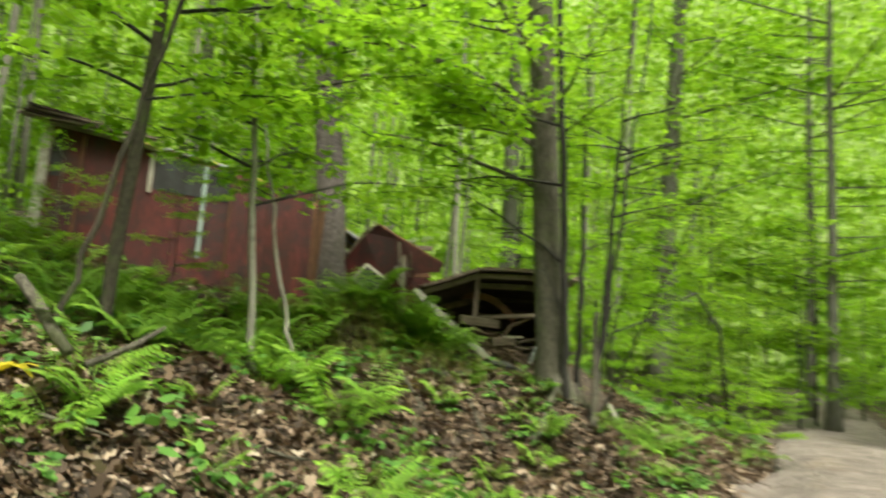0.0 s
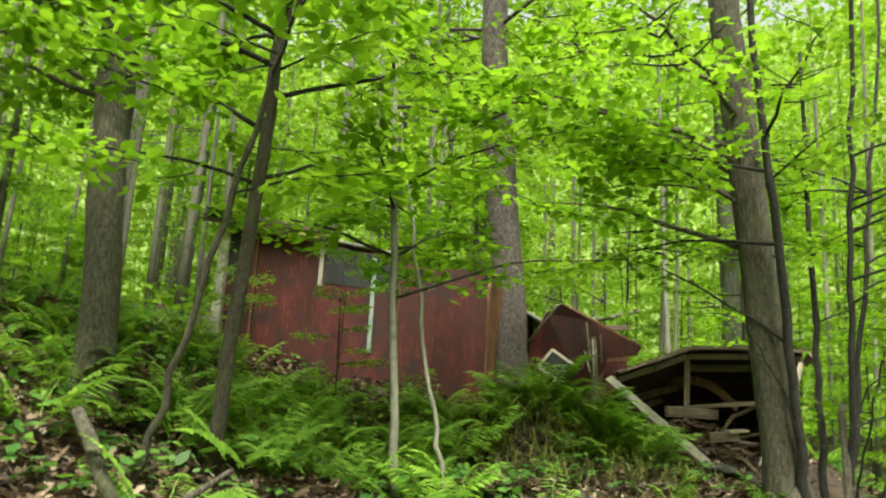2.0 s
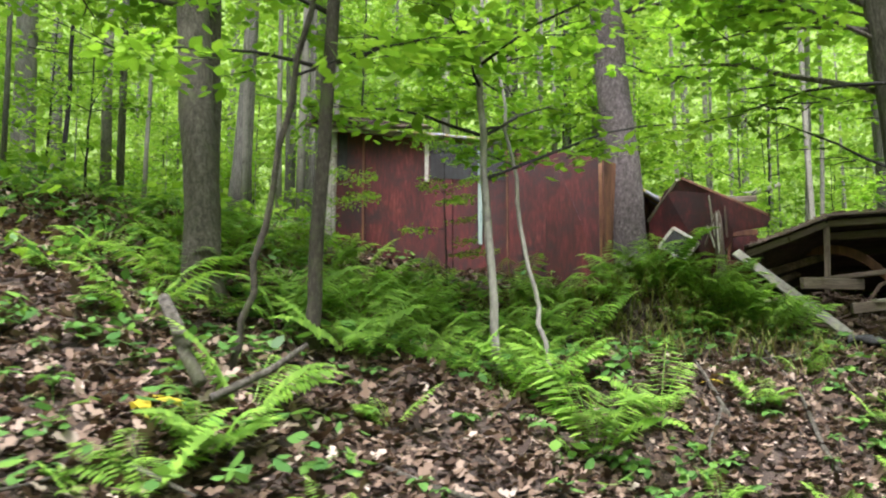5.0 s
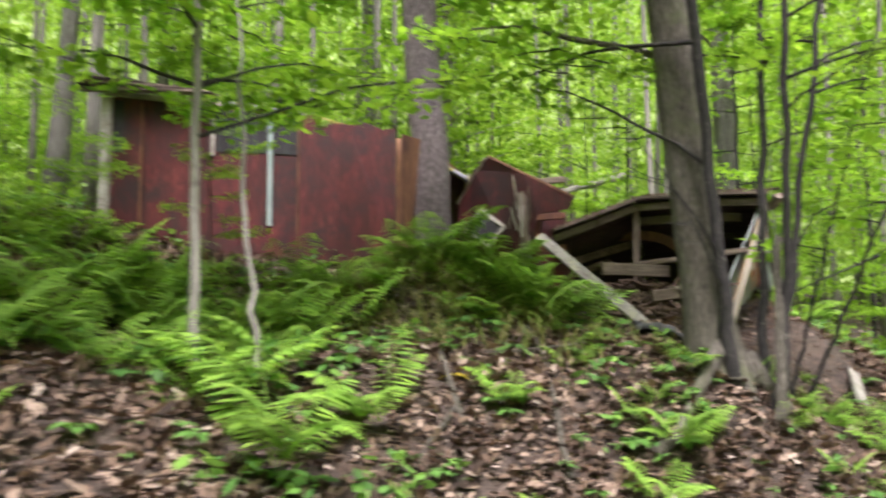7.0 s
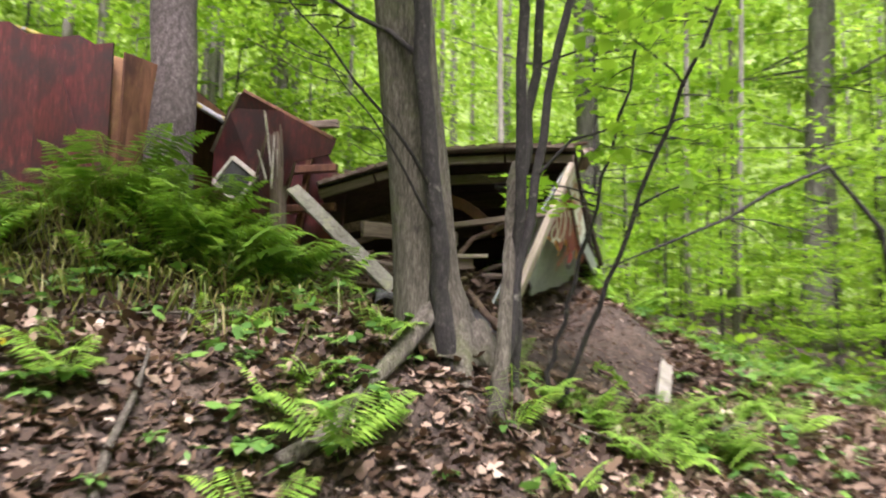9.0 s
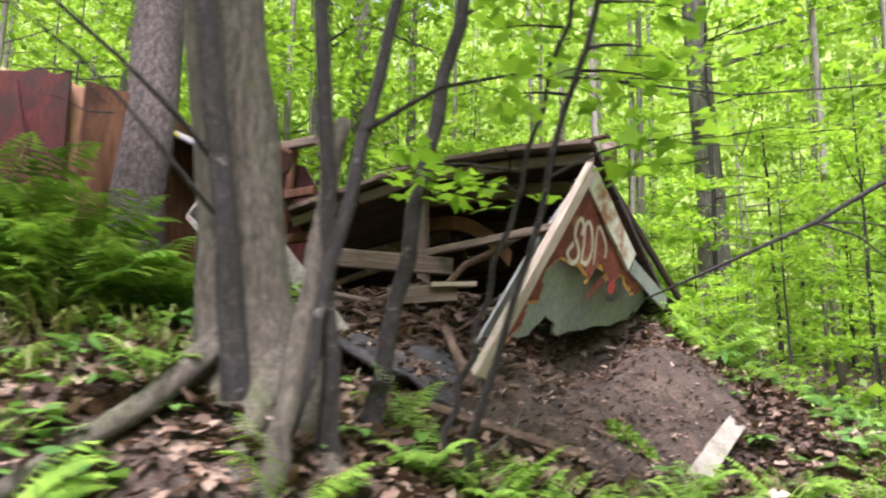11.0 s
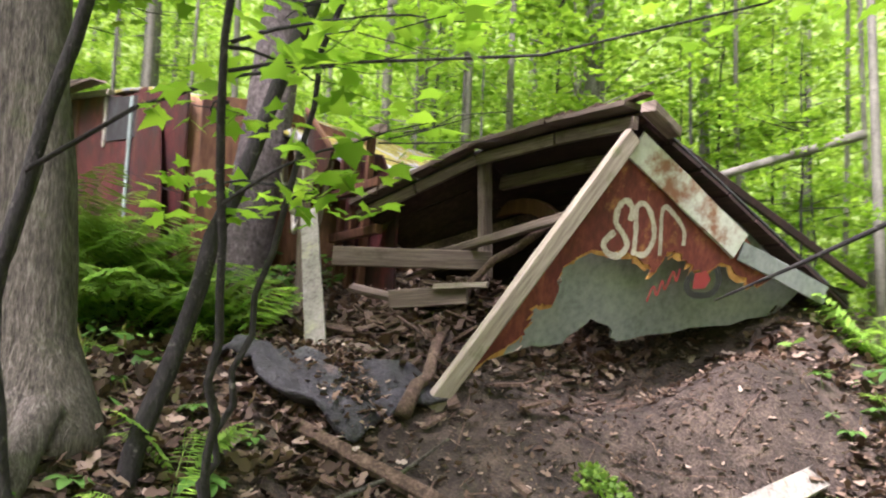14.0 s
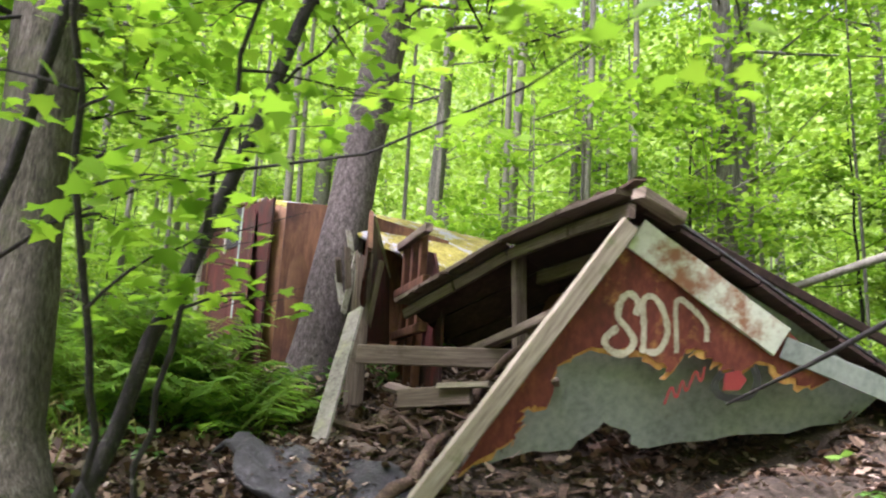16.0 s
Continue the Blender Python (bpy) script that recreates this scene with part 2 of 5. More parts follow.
def gz(x, y):
    """Height of the ground."""
    x, y = np.asarray(x, float), np.asarray(y, float)
    s, d = sd(x, y)
    base = 0.05 + 0.03 * smooth(0, 2, s) - 0.37 * smooth(2.5, 6.6, s) + 0.33 * smooth(6.8, 8.6, s) + 0.12 * smooth(8.6, 11, s) + 0.02 * np.clip(s - 11, 0, 40)
    up = np.clip(d - 0.15, 0, 9) * 0.335 + np.clip(d - 9.15, 0, 25) * 0.10 - 0.18 * np.exp(-((d - 0.2) / 0.45) ** 2) * (s < 20)
    flat = smooth(12.0, 15.5, s)
    up = up * (1 - 0.55 * flat)
    down = -np.clip(-d - TRAIL_W, 0, 8) * 0.05
    z = base + up + down
    z = z + 0.58 * np.exp(-(((x + 0.8) / 1.0) ** 2 + ((y - 8.85) / 0.62) ** 2)) + 0.28 * np.exp(-(((x - 0.05) / 0.9) ** 2 + ((y - 7.7) / 0.7) ** 2))
    z = z + 0.15 * np.exp(-(((x - 0.8) / 0.55) ** 2 + ((y - 9.6) / 0.6) ** 2)) + 0.2 * np.exp(-(((x - 2.2) / 0.5) ** 2 + ((y - 12.1) / 0.45) ** 2)) + 0.34 * np.exp(-(((x - 1.75) / 0.75) ** 2 + ((y - 13.0) / 0.6) ** 2)) - 0.12 * np.exp(-(((x - 2.5) / 0.35) ** 2 + ((y - 10.6) / 0.4) ** 2)) + 0.15 * np.exp(-(((x + 1.8) / 0.6) ** 2 + ((y - 5.5) / 0.4) ** 2))
    z = z + 0.30 * np.exp(-(((x - 0.8) / 0.75) ** 2 + ((y - 11.15) / 0.6) ** 2))
    for cx, cy, r, h in BUMPS:
        z = z + h * np.exp(-((x - cx) ** 2 + (y - cy) ** 2) / (r * r))
    rough = 0.035 * np.sin(2.1 * x + 1.3 * y) * np.sin(1.7 * y - 0.8 * x) + 0.018 * np.sin(5.3 * x - 2.2 * y + 1) * np.sin(4.7 * y + 1.9 * x) + 0.009 * np.sin(13 * x + 5 * y) * np.sin(11 * y - 6 * x)
    onbank = smooth(-0.2, 0.6, d) + smooth(TRAIL_W, TRAIL_W + 0.6, -d)
    return z + rough * (0.25 + onbank)


def g1(x, y):
    return float(gz(x, y))


# ---------------- mesh helpers ----------------
def obj(name, verts, faces, material, parent=None, label="", smooth_faces=False, keep=False):
    me = bpy.data.meshes.new(name)
    me.from_pydata(verts, [], faces)
    me.materials.append(material)
    if smooth_faces:
        me.shade_smooth()
    ob = new(name, me)
    if parent:
        ob.parent = parent
    if label:
        tagged(ob, label)
    return ob


def part(name, bm, material, parent=None, label="", sm=False):
    me = bpy.data.meshes.new(name)
    bm.normal_update()
    bm.to_mesh(me)
    bm.free()
    me.materials.append(material)
    if sm:
        me.shade_smooth()
    ob = new(name, me)
    if parent:
        ob.parent = parent
    if label:
        tagged(ob, label)
    return ob


def thing(name, label, category, group="", at_=(0, 0, 0)):
    e = new(name)
    e.empty_display_size = 0.1
    e.location = at_
    return tagged(e, label, category, group)


def board_bm(a, b, w, t, up=(0, 0, 1), rng=None, jag=0.0, cuts=6, bow=0.0):
    """A sawn board from a to b, w wide and t thick, with chamfered edges and worn, uneven ends."""
    rng = rng or random.Random(1)
    a, b = Vector(a), Vector(b)
    ax = (b - a).normalized()
    side = ax.cross(Vector(up))
    side = side.normalized() if side.length > 1e-4 else Vector((1, 0, 0))
    nn = side.cross(ax).normalized()
    bm = bmesh.new()
    c = min(w, t) * 0.12
    prof = [(-w / 2 + c, -t / 2), (w / 2 - c, -t / 2), (w / 2, -t / 2 + c), (w / 2, t / 2 - c), (w / 2 - c, t / 2), (-w / 2 + c, t / 2), (-w / 2, t / 2 - c), (-w / 2, -t / 2 + c)]
    rings = []
    for i in range(cuts + 1):
        f = i / cuts
        p = a.lerp(b, f) + nn * bow * math.sin(math.pi * f)
        ring = []
        for j, (u, v) in enumerate(prof):
            k = 1 + rng.uniform(-0.05, 0.05)
            e = ax * (rng.uniform(-jag, jag) if i in (0, cuts) else 0)
            ring.append(bm.verts.new(p + side * u * k + nn * v + e))
        rings.append(ring)
    for r0, r1 in zip(rings, rings[1:]):
        for j in range(8):
            bm.faces.new((r0[j], r0[(j + 1) % 8], r1[(j + 1) % 8], r1[j]))
    bm.faces.new(rings[0][::-1])
    bm.faces.new(rings[-1])
    bmesh.ops.recalc_face_normals(bm, faces=bm.faces)
    uv = bm.loops.layers.uv.new("grain")
    shift = rng.uniform(0, 9)
    for face in bm.faces:
        for lp in face.loops:
            q = lp.vert.co - a
            lp[uv].uv = (q.dot(side) + 1.7 * q.dot(nn) + shift, q.dot(ax) + shift)
    return bm


def sheet_bm(outline, normal, t):
    """A panel of thickness t with that outline (points in space, in order)."""
    bm = bmesh.new()
    n = Vector(normal).normalized() * t
    lo = [bm.verts.new(Vector(p)) for p in outline]
    hi = [bm.verts.new(Vector(p) + n) for p in outline]
    bm.faces.new(lo[::-1])
    bm.faces.new(hi)
    for i in range(len(lo)):
        j = (i + 1) % len(lo)
        bm.faces.new((lo[i], lo[j], hi[j], hi[i]))
    bmesh.ops.recalc_face_normals(bm, faces=bm.faces)
    bmesh.ops.triangulate(bm, faces=[f for f in bm.faces if len(f.verts) > 4])
    return bm


def tube(points, radii, sides=8, rng=None, lump=0.0):
    """Vertices and faces of a tapered limb along points."""
    pts = [Vector(p) for p in points]
    vs, fs = [], []
    ref = Vector((0.3, 0.9, 0.2))
    for i, (p, r) in enumerate(zip(pts, radii)):
        ax = (pts[min(i + 1, len(pts) - 1)] - pts[max(i - 1, 0)]).normalized()
        u = ax.cross(ref)
        u = u.normalized() if u.length > 0.05 else ax.cross(Vector((1, 0, 0))).normalized()
        v = ax.cross(u)
        for j in range(sides):
            a = 2 * math.pi * j / sides
            k = r * (1 + (rng.uniform(-lump, lump) if rng else 0))
            vs.append(p + (u * math.cos(a) + v * math.sin(a)) * k)
    for i in range(len(pts) - 1):
        for j in range(sides):
            k = (j + 1) % sides
            fs.append((i * sides + j, i * sides + k, (i + 1) * sides + k, (i + 1) * sides + j))
    fs.append(tuple(range(sides))[::-1])
    fs.append(tuple((len(pts) - 1) * sides + j for j in range(sides)))
    return vs, fs


def tubes(list_of):
    vs, fs = [], []
    for v, f in list_of:
        o = len(vs)
        vs += v
        fs += [tuple(i + o for i in q) for q in f]
    return vs, fs


def path_pts(a, b, n, wob, rng, sag=0.0):
    a, b = Vector(a), Vector(b)
    out = []
    for i in range(n + 1):
        f = i / n
        p = a.lerp(b, f)
        k = math.sin(math.pi * f)
        out.append(p + Vector((rng.uniform(-wob, wob), rng.uniform(-wob, wob), rng.uniform(-wob, wob) * 0.4 - sag * k)) * (1 if 0 < i < n else 0))
    return out


MAPLE = np.array([(0, 0), (0.16, 0.05), (0.42, -0.02), (0.36, 0.2), (0.56, 0.46), (0.3, 0.46), (0.2, 0.62), (0.0, 1.0), (-0.2, 0.62), (-0.3, 0.46), (-0.56, 0.46), (-0.36, 0.2), (-0.42, -0.02), (-0.16, 0.05)])
OVAL = np.array([(0, 0), (0.24, 0.28), (0.28, 0.6), (0.0, 1.0), (-0.28, 0.6), (-0.24, 0.28)])
CRISP = np.array([(0, 0), (0.22, 0.12), (0.30, 0.42), (0.14, 0.55), (0.24, 0.78), (0.0, 1.0), (-0.2, 0.72), (-0.12, 0.5), (-0.32, 0.36), (-0.16, 0.1)])
RHOMB = np.array([(0, 0), (0.36, 0.5), (0, 1.0), (-0.36, 0.5)])


def leaves(name, pos, size, material, parent=None, shape=OVAL, tilt=0.45, cup=0.12, seed=1, label=""):
    """Leaves at pos (n x 3): flat blades, one polygon each, turned every way about the vertical and tilted."""
    rs = np.random.RandomState(seed)
    n = len(pos)
    k = len(shape)
    size = np.broadcast_to(size, (n,))
    loc = np.zeros((n, k, 3))
    loc[:, :, 0] = shape[None, :, 0] * size[:, None]
    loc[:, :, 1] = shape[None, :, 1] * size[:, None]
    loc[:, :, 2] = -cup * size[:, None] * (np.abs(shape[None, :, 0]) * 1.4 + shape[None, :, 1] ** 2 * rs.uniform(0, 1.5, (n, 1)))
    a, b, c = rs.uniform(0, 2 * np.pi, n), rs.normal(0, tilt, n), rs.normal(0, tilt, n)
    ca, sa, cb, sb, cc, sc = np.cos(a), np.sin(a), np.cos(b), np.sin(b), np.cos(c), np.sin(c)
    x, y, z = loc[:, :, 0], loc[:, :, 1], loc[:, :, 2]
    y, z = y * cb[:, None] - z * sb[:, None], y * sb[:, None] + z * cb[:, None]
    x, z = x * cc[:, None] + z * sc[:, None], -x * sc[:, None] + z * cc[:, None]
    x, y = x * ca[:, None] - y * sa[:, None], x * sa[:, None] + y * ca[:, None]
    v = np.stack([x, y, z], -1) + np.asarray(pos)[:, None, :]
    me = bpy.data.meshes.new(name)
    me.vertices.add(n * k)
    me.vertices.foreach_set("co", v.reshape(-1).astype(np.float32))
    me.loops.add(n * k)
    me.loops.foreach_set("vertex_index", np.arange(n * k, dtype=np.int32))
    me.polygons.add(n)
    me.polygons.foreach_set("loop_start", np.arange(0, n * k, k, dtype=np.int32))
    me.update(calc_edges=True)
    me.validate()
    me.materials.append(material)
    ob = new(name, me)
    if parent:
        ob.parent = parent
    if label:
        tagged(ob, label)
    return ob


def spray(rs, a, b, n, width, drop=0.05):
    """Leaf places in a flat fan along the outer part of a branch from a to b."""
    a, b = np.array(a, float), np.array(b, float)
    f = 0.25 + 0.8 * rs.rand(n) ** 0.8
    p = a + (b - a) * f[:, None]
    ax = (b - a)[:2] / (np.linalg.norm((b - a)[:2]) + 1e-6)
    w = rs.uniform(-1, 1, n) * width * np.sin(np.clip(f, 0, 1) * np.pi * 0.8 + 0.25)
    p[:, 0] += -ax[1] * w
    p[:, 1] += ax[0] * w
    p[:, 2] += rs.normal(0, 0.05, n) - drop * np.abs(w) * 1.2
    return p


# ---------------- ground ----------------
def axis_steps(lo, hi, step, far):
    mid = np.arange(lo, hi + 1e-6, step)
    out = [step * 1.35 ** i for i in range(1, 40)]
    out = np.cumsum(out)
    out = out[out < far]
    return np.concatenate([lo - out[::-1], mid, hi + out])


def build_ground():
    xs = axis_steps(-8.0, 6.5, 0.11, 420)
    ys = axis_steps(-1.0, 15.0, 0.11, 420)
    gx, gy = np.meshgrid(xs, ys)
    z = gz(gx, gy)
    v = np.stack([gx, gy, z], -1).reshape(-1, 3)
    w, h = len(xs), len(ys)
    i = np.arange(w * h).reshape(h, w)
    f = np.stack([i[:-1, :-1], i[:-1, 1:], i[1:, 1:], i[1:, :-1]], -1).reshape(-1, 4)
    ob = obj("ground", v.tolist(), f.tolist(), M_SOIL, smooth_faces=True)
    tagged(ob, "brown forest soil sloping up from the trail", "ground", kind="structure")


build_ground()


def trail_edge(s):
    """How far the worn path reaches up the bank."""
    return 0.10 + 0.42 * np.exp(-((s - 9.0) / 3.5) ** 2) + 0.13 * np.sin(s * 1.3)


def build_trail():
    ss = np.arange(-30, 60, 0.25)
    rs = np.random.RandomState(3)
    v, f = [], []
    cols = 12
    for s in ss:
        lo = trail_edge(s) + rs.uniform(-0.05, 0.05)
        hi = -TRAIL_W + 0.15 * math.sin(s * 0.9 + 1) + rs.uniform(-0.05, 0.05)
        for j in range(cols + 1):
            d = lo + (hi - lo) * j / cols
            x, y = at(s, d)
            edge = -0.02 if j in (0, cols) else 0.012
            v.append((x, y, g1(x, y) + edge))
    for i in range(len(ss) - 1):
        for j in range(cols):
            k = i * (cols + 1) + j
            f.append((k, k + 1, k + cols + 2, k + cols + 1))
    tagged(obj("trail", v, f, M_GRAVEL, smooth_faces=True), "pale gravel footpath worn through the woods", "path", kind="structure")
    n = 9000
    s, d = rs.uniform(-3, 22, n), -rs.uniform(-0.3, TRAIL_W, n)
    x, y = at(s, d)
    p = np.stack([x, y, gz(x, y) + 0.014], -1)
    tagged(leaves("trail_gravel_chips", p, rs.uniform(0.015, 0.06, n), M_STONE, shape=OVAL, tilt=0.3, cup=0.5, seed=4), "loose pale gravel chips on the path", "gravel", kind="stuff")


build_trail()

# ---------------- the fallen gable roof ----------------
F0, R0, K0 = Vector((1.42, 10.43, 1.19)), Vector((1.9, 11.3, 2.6)), Vector((2.1, 13.0, 1.85))
GN = (K0 - F0).cross(R0 - F0).normalized()
if GN.x < 0:
    GN = -GN


def gp(a, b, out=0.0):
    """A place on the gable: a along its foot, b towards its peak, out in front of it."""
    return F0 + (K0 - F0) * a + (R0 - F0) * b + GN * out


def ragged(pts, rng, n=5, amp=0.012):
    out = []
    for p, q in zip(pts, pts[1:]):
        for i in range(n):
            f = i / n
            out.append((p[0] + (q[0] - p[0]) * f + rng.uniform(-amp, amp), p[1] + (q[1] - p[1]) * f + rng.uniform(-amp, amp) * 1.6))
    out.append(pts[-1])
    return out


def stroke(name, pts, w, material, parent, label=""):
    """A painted line on the gable, as a thin raised ribbon."""
    sm = []
    n = len(pts)
    for i in range(n - 1):
        p0, p1, p2, p3 = pts[max(i - 1, 0)], pts[i], pts[i + 1], pts[min(i + 2, n - 1)]
        for k in range(5):
            t = k / 5
            sm.append(tuple(0.5 * (2 * p1[c] + (p2[c] - p0[c]) * t + (2 * p0[c] - 5 * p1[c] + 4 * p2[c] - p3[c]) * t * t + (3 * p1[c] - p0[c] - 3 * p2[c] + p3[c]) * t ** 3) for c in (0, 1)))
    sm.append(pts[-1])
    P = [gp(a, b, 0.017) for a, b in sm]
    vs, fs = [], []
    rng = random.Random(len(pts))
    for i, p in enumerate(P):
        ax = (P[min(i + 1, len(P) - 1)] - P[max(i - 1, 0)]).normalized()
        s = ax.cross(GN) * w / 2 * rng.uniform(0.8, 1.2)
        vs += [p - s, p + s]
    for i in range(len(P) - 1):
        fs.append((2 * i, 2 * i + 1, 2 * i + 3, 2 * i + 2))
    return obj(name, vs, fs, material, parent, label)


def build_roof_wreck():
    rng = random.Random(5)
    root = thing("collapsed_roof", "collapsed shed roof with red gable, peeling mint paint and graffiti", "wrecked shed")
    low = ragged([(0.04, 0.05), (0.08, 0.11), (0.163, 0.125), (0.276, 0.105), (0.307, 0.184), (0.40, 0.10), (0.448, 0.035), (0.557, 0.037), (0.762, 0.0), (0.95, -0.01)], rng, 4, 0.006)
    board = [gp(a, b, -0.004 - 0.14 * (1 - b)) for a, b in [(p[0], p[1] - 0.07 - 0.10 * max(0, p[0] - 0.4)) for p in low] + [(0.99, 0.01), (0.5, 0.5), (0.01, 0.99), (0.0, 0.5)]]
    part("gable_panel", sheet_bm(board, -GN, 0.02), M_MINT, root, "mint painted panel with a torn lower edge")
    rag = ragged([(0.02, 0.06), (0.078, 0.134), (0.101, 0.174), (0.061, 0.286), (0.109, 0.284), (0.071, 0.446), (0.094, 0.488), (0.199, 0.458), (0.296, 0.372), (0.347, 0.311), (0.34, 0.398), (0.373, 0.387), (0.44, 0.311), (0.51, 0.251), (0.536, 0.293), (0.668, 0.167), (0.718, 0.113)], rng, 5, 0.008)
    rag2 = [(a + rng.uniform(0, 0.01), b - rng.uniform(0.004, 0.035)) for a, b in rag]
    top = [gp(0.76, 0.14, 0.0), gp(0.5, 0.47, 0.0), gp(0.02, 0.97, 0.0), gp(0.0, 0.5, 0.0)]
    part("torn_ply", sheet_bm([gp(a, b, 0.002) for a, b in rag2] + [p + GN * 0.002 for p in top], GN, 0.005), M_ORANGE, root, "raw orange plywood along the tear")
    part("siding", sheet_bm([gp(a, b, 0.008) for a, b in rag] + [p + GN * 0.008 for p in top], GN, 0.006), M_RED2, root, "red painted plywood siding, torn away below")
    for pts, w in (([(0.161, 0.597), (0.143, 0.654), (0.108, 0.697), (0.102, 0.669), (0.124, 0.602), (0.164, 0.546), (0.203, 0.482), (0.201, 0.44), (0.166, 0.461), (0.131, 0.516), (0.14, 0.56)], 0.036), ([(0.243, 0.425), (0.20, 0.54), (0.154, 0.651), (0.168, 0.665), (0.217, 0.595), (0.266, 0.493), (0.276, 0.421), (0.248, 0.43)], 0.033), ([(0.323, 0.396), (0.285, 0.49), (0.246, 0.585), (0.234, 0.632), (0.272, 0.593), (0.341, 0.5), (0.375, 0.42)], 0.028)):
        stroke("graffiti_letter", pts, w, M_SPRAY, root, "cream spray-painted letter")
    stroke("graffiti_scrawl", [(0.383, 0.18), (0.37, 0.25), (0.40, 0.20), (0.385, 0.27), (0.413, 0.22), (0.40, 0.30), (0.43, 0.25), (0.415, 0.31)], 0.014, M_REDSPRAY, root, "red spray-painted scrawl")
    oct_ = [(0.462, 0.277), (0.464, 0.225), (0.51, 0.157), (0.576, 0.132), (0.576, 0.192), (0.533, 0.277)]
    for g in (1.0, 0.82):
        c = (0.52, 0.21)
        stroke("graffiti_ring", [(c[0] + (a - c[0]) * g, c[1] + (b - c[1]) * g) for a, b in oct_], 0.022, M_BLACKSPRAY, root, "black spray-painted ring")
    bm = sheet_bm([gp(a, b, 0.0165) for a, b in ((0.475, 0.265), (0.505, 0.265), (0.54, 0.215), (0.54, 0.175), (0.50, 0.19))], GN, 0.001)
    part("graffiti_patch", bm, M_REDSPRAY, root, "red spray-painted patch")
    # rafter, trim
    part("rafter", board_bm(gp(-0.015, 1.0, 0.05), gp(-0.025, -0.04, 0.07), 0.10, 0.055, GN, rng, 0.006), M_PALEWOOD, root, "pale weathered rafter at the gable edge")
    part("trim_board", board_bm(gp(0.018, 0.955, 0.03), gp(0.555, 0.355, 0.03), 0.17, 0.022, GN, rng, 0.004, 5), M_TRIM, root, "peeling mint trim board with rust stains")
    part("trim_strip", board_bm(gp(0.57, 0.33, 0.028), gp(0.99, -0.03, 0.028), 0.12, 0.02, GN, rng, 0.02, 5), M_MINT, root)
    # back slope under the broken ridge
    ridge = [Vector((1.97, 11.27, 2.70)), Vector((1.35, 11.27, 2.72)), Vector((0.62, 11.24, 2.70)), Vector((0.22, 11.02, 2.52)), Vector((-0.22, 10.80, 2.34))]
    fall = [Vector((0.15, 1.95, -0.98)), Vector((0.10, 1.95, -1.0)), Vector((0.0, 1.8, -1.05)), Vector((-0.1, 1.6, -0.95)), Vector((-0.1, 1.4, -0.85))]
    bays = [(0, 1), (1, 2), (2, 3), (3, 4)]
    for i, j in bays:
        a, b, c, d = ridge[i], ridge[j], ridge[j] + fall[j], ridge[i] + fall[i]
        n = (b - a).cross(d - a).normalized()
        n = n if n.z > 0 else -n
        for k in range(8):
            f0, f1 = k / 8 + 0.004, (k + 1) / 8 - 0.004
            q = [a.lerp(d, f0), b.lerp(c, f0), b.lerp(c, f1), a.lerp(d, f1)]
            q = [p + n * rng.uniform(-0.008, 0.008) for p in q]
            part("roof_plank", sheet_bm(q, n, 0.022), M_UNDERSHADE, root)
        part("roofing", sheet_bm([p + n * 0.032 for p in (a, b, c, d)], n, 0.014), M_FELT, root, "dark mossy roofing sheet")
    for i in range(4):
        a, b = ridge[i], ridge[i + 1]
        e = (b - a).normalized() * 0.012
        part("fascia", board_bm(a + Vector((0, -0.02, -0.055)) + e, b + Vector((0, -0.02, -0.055)) - e, 0.035, 0.075, (0, 0, 1), rng, 0.004), M_WOOD, root, "grey weathered ridge board")
        part("ridge_cap", board_bm(a + Vector((0, -0.05, 0.035)) + e, b + Vector((0, -0.05, 0.035)) - e, 0.15, 0.03, (0, 0, 1), rng, 0.015, 8), M_WOOD, root)
        for k in range(5):
            p = a.lerp(b, (k + 0.5) / 5) + Vector((0, rng.uniform(-0.06, 0.02), 0.065))
            part("roof_crumb", board_bm(p, p + Vector((rng.uniform(0.08, 0.2), rng.uniform(-0.02, 0.02), 0.01)), 0.06, 0.018, (0, 0, 1), rng, 0.02, 3), M_ROT, root)
    part("ridge_end", board_bm((2.08, 11.2, 2.70), (2.02, 11.5, 2.62), 0.09, 0.06, (0, 0, 1), rng, 0.01), M_WOOD, root)
    for k, (f, w) in enumerate(((0.12, 0.09), (0.3, 0.07), (0.52, 0.09))):
        for i in (0, 1):
            a, b = ridge[i] + fall[i] * f + Vector((0, 0, -0.06)), ridge[i + 1] + fall[i + 1] * f + Vector((0, 0, -0.06))
            # Rows below the first take the shade-darkened colour.
            part("purlin", board_bm(a + Vector((-0.28, 0, 0)) if i == 0 else a, b, 0.05, w, (0, 0, 1), rng, 0.01), M_WOOD if k == 0 else M_UNDERSHADE, root)
    for i in (2, 3):
        a, b = ridge[i] + fall[i] * 0.3 + Vector((0, 0, -0.07)), ridge[i + 1] + fall[i + 1] * 0.3 + Vector((0, 0, -0.07))
        part("purlin", board_bm(a, b, 0.05, 0.09, (0, 0, 1), rng, 0.01), M_ROT, root)
    part("prop_post", board_bm((0.62, 11.29, 2.66), (0.60, 11.36, 1.50), 0.085, 0.07, (1, 0, 0), rng, 0.01), M_WOOD, root, "grey prop post under the ridge")
    part("roof_edge", board_bm(gp(0.02, 1.0, -0.03) + Vector((0.05, 0, 0.05)), gp(1.06, -0.02, -0.03) + Vector((0.06, 0.2, 0.02)), 0.05, 0.04, GN, rng, 0.02, 10), M_UNDERSHADE, root, "dark rotten roof edge")
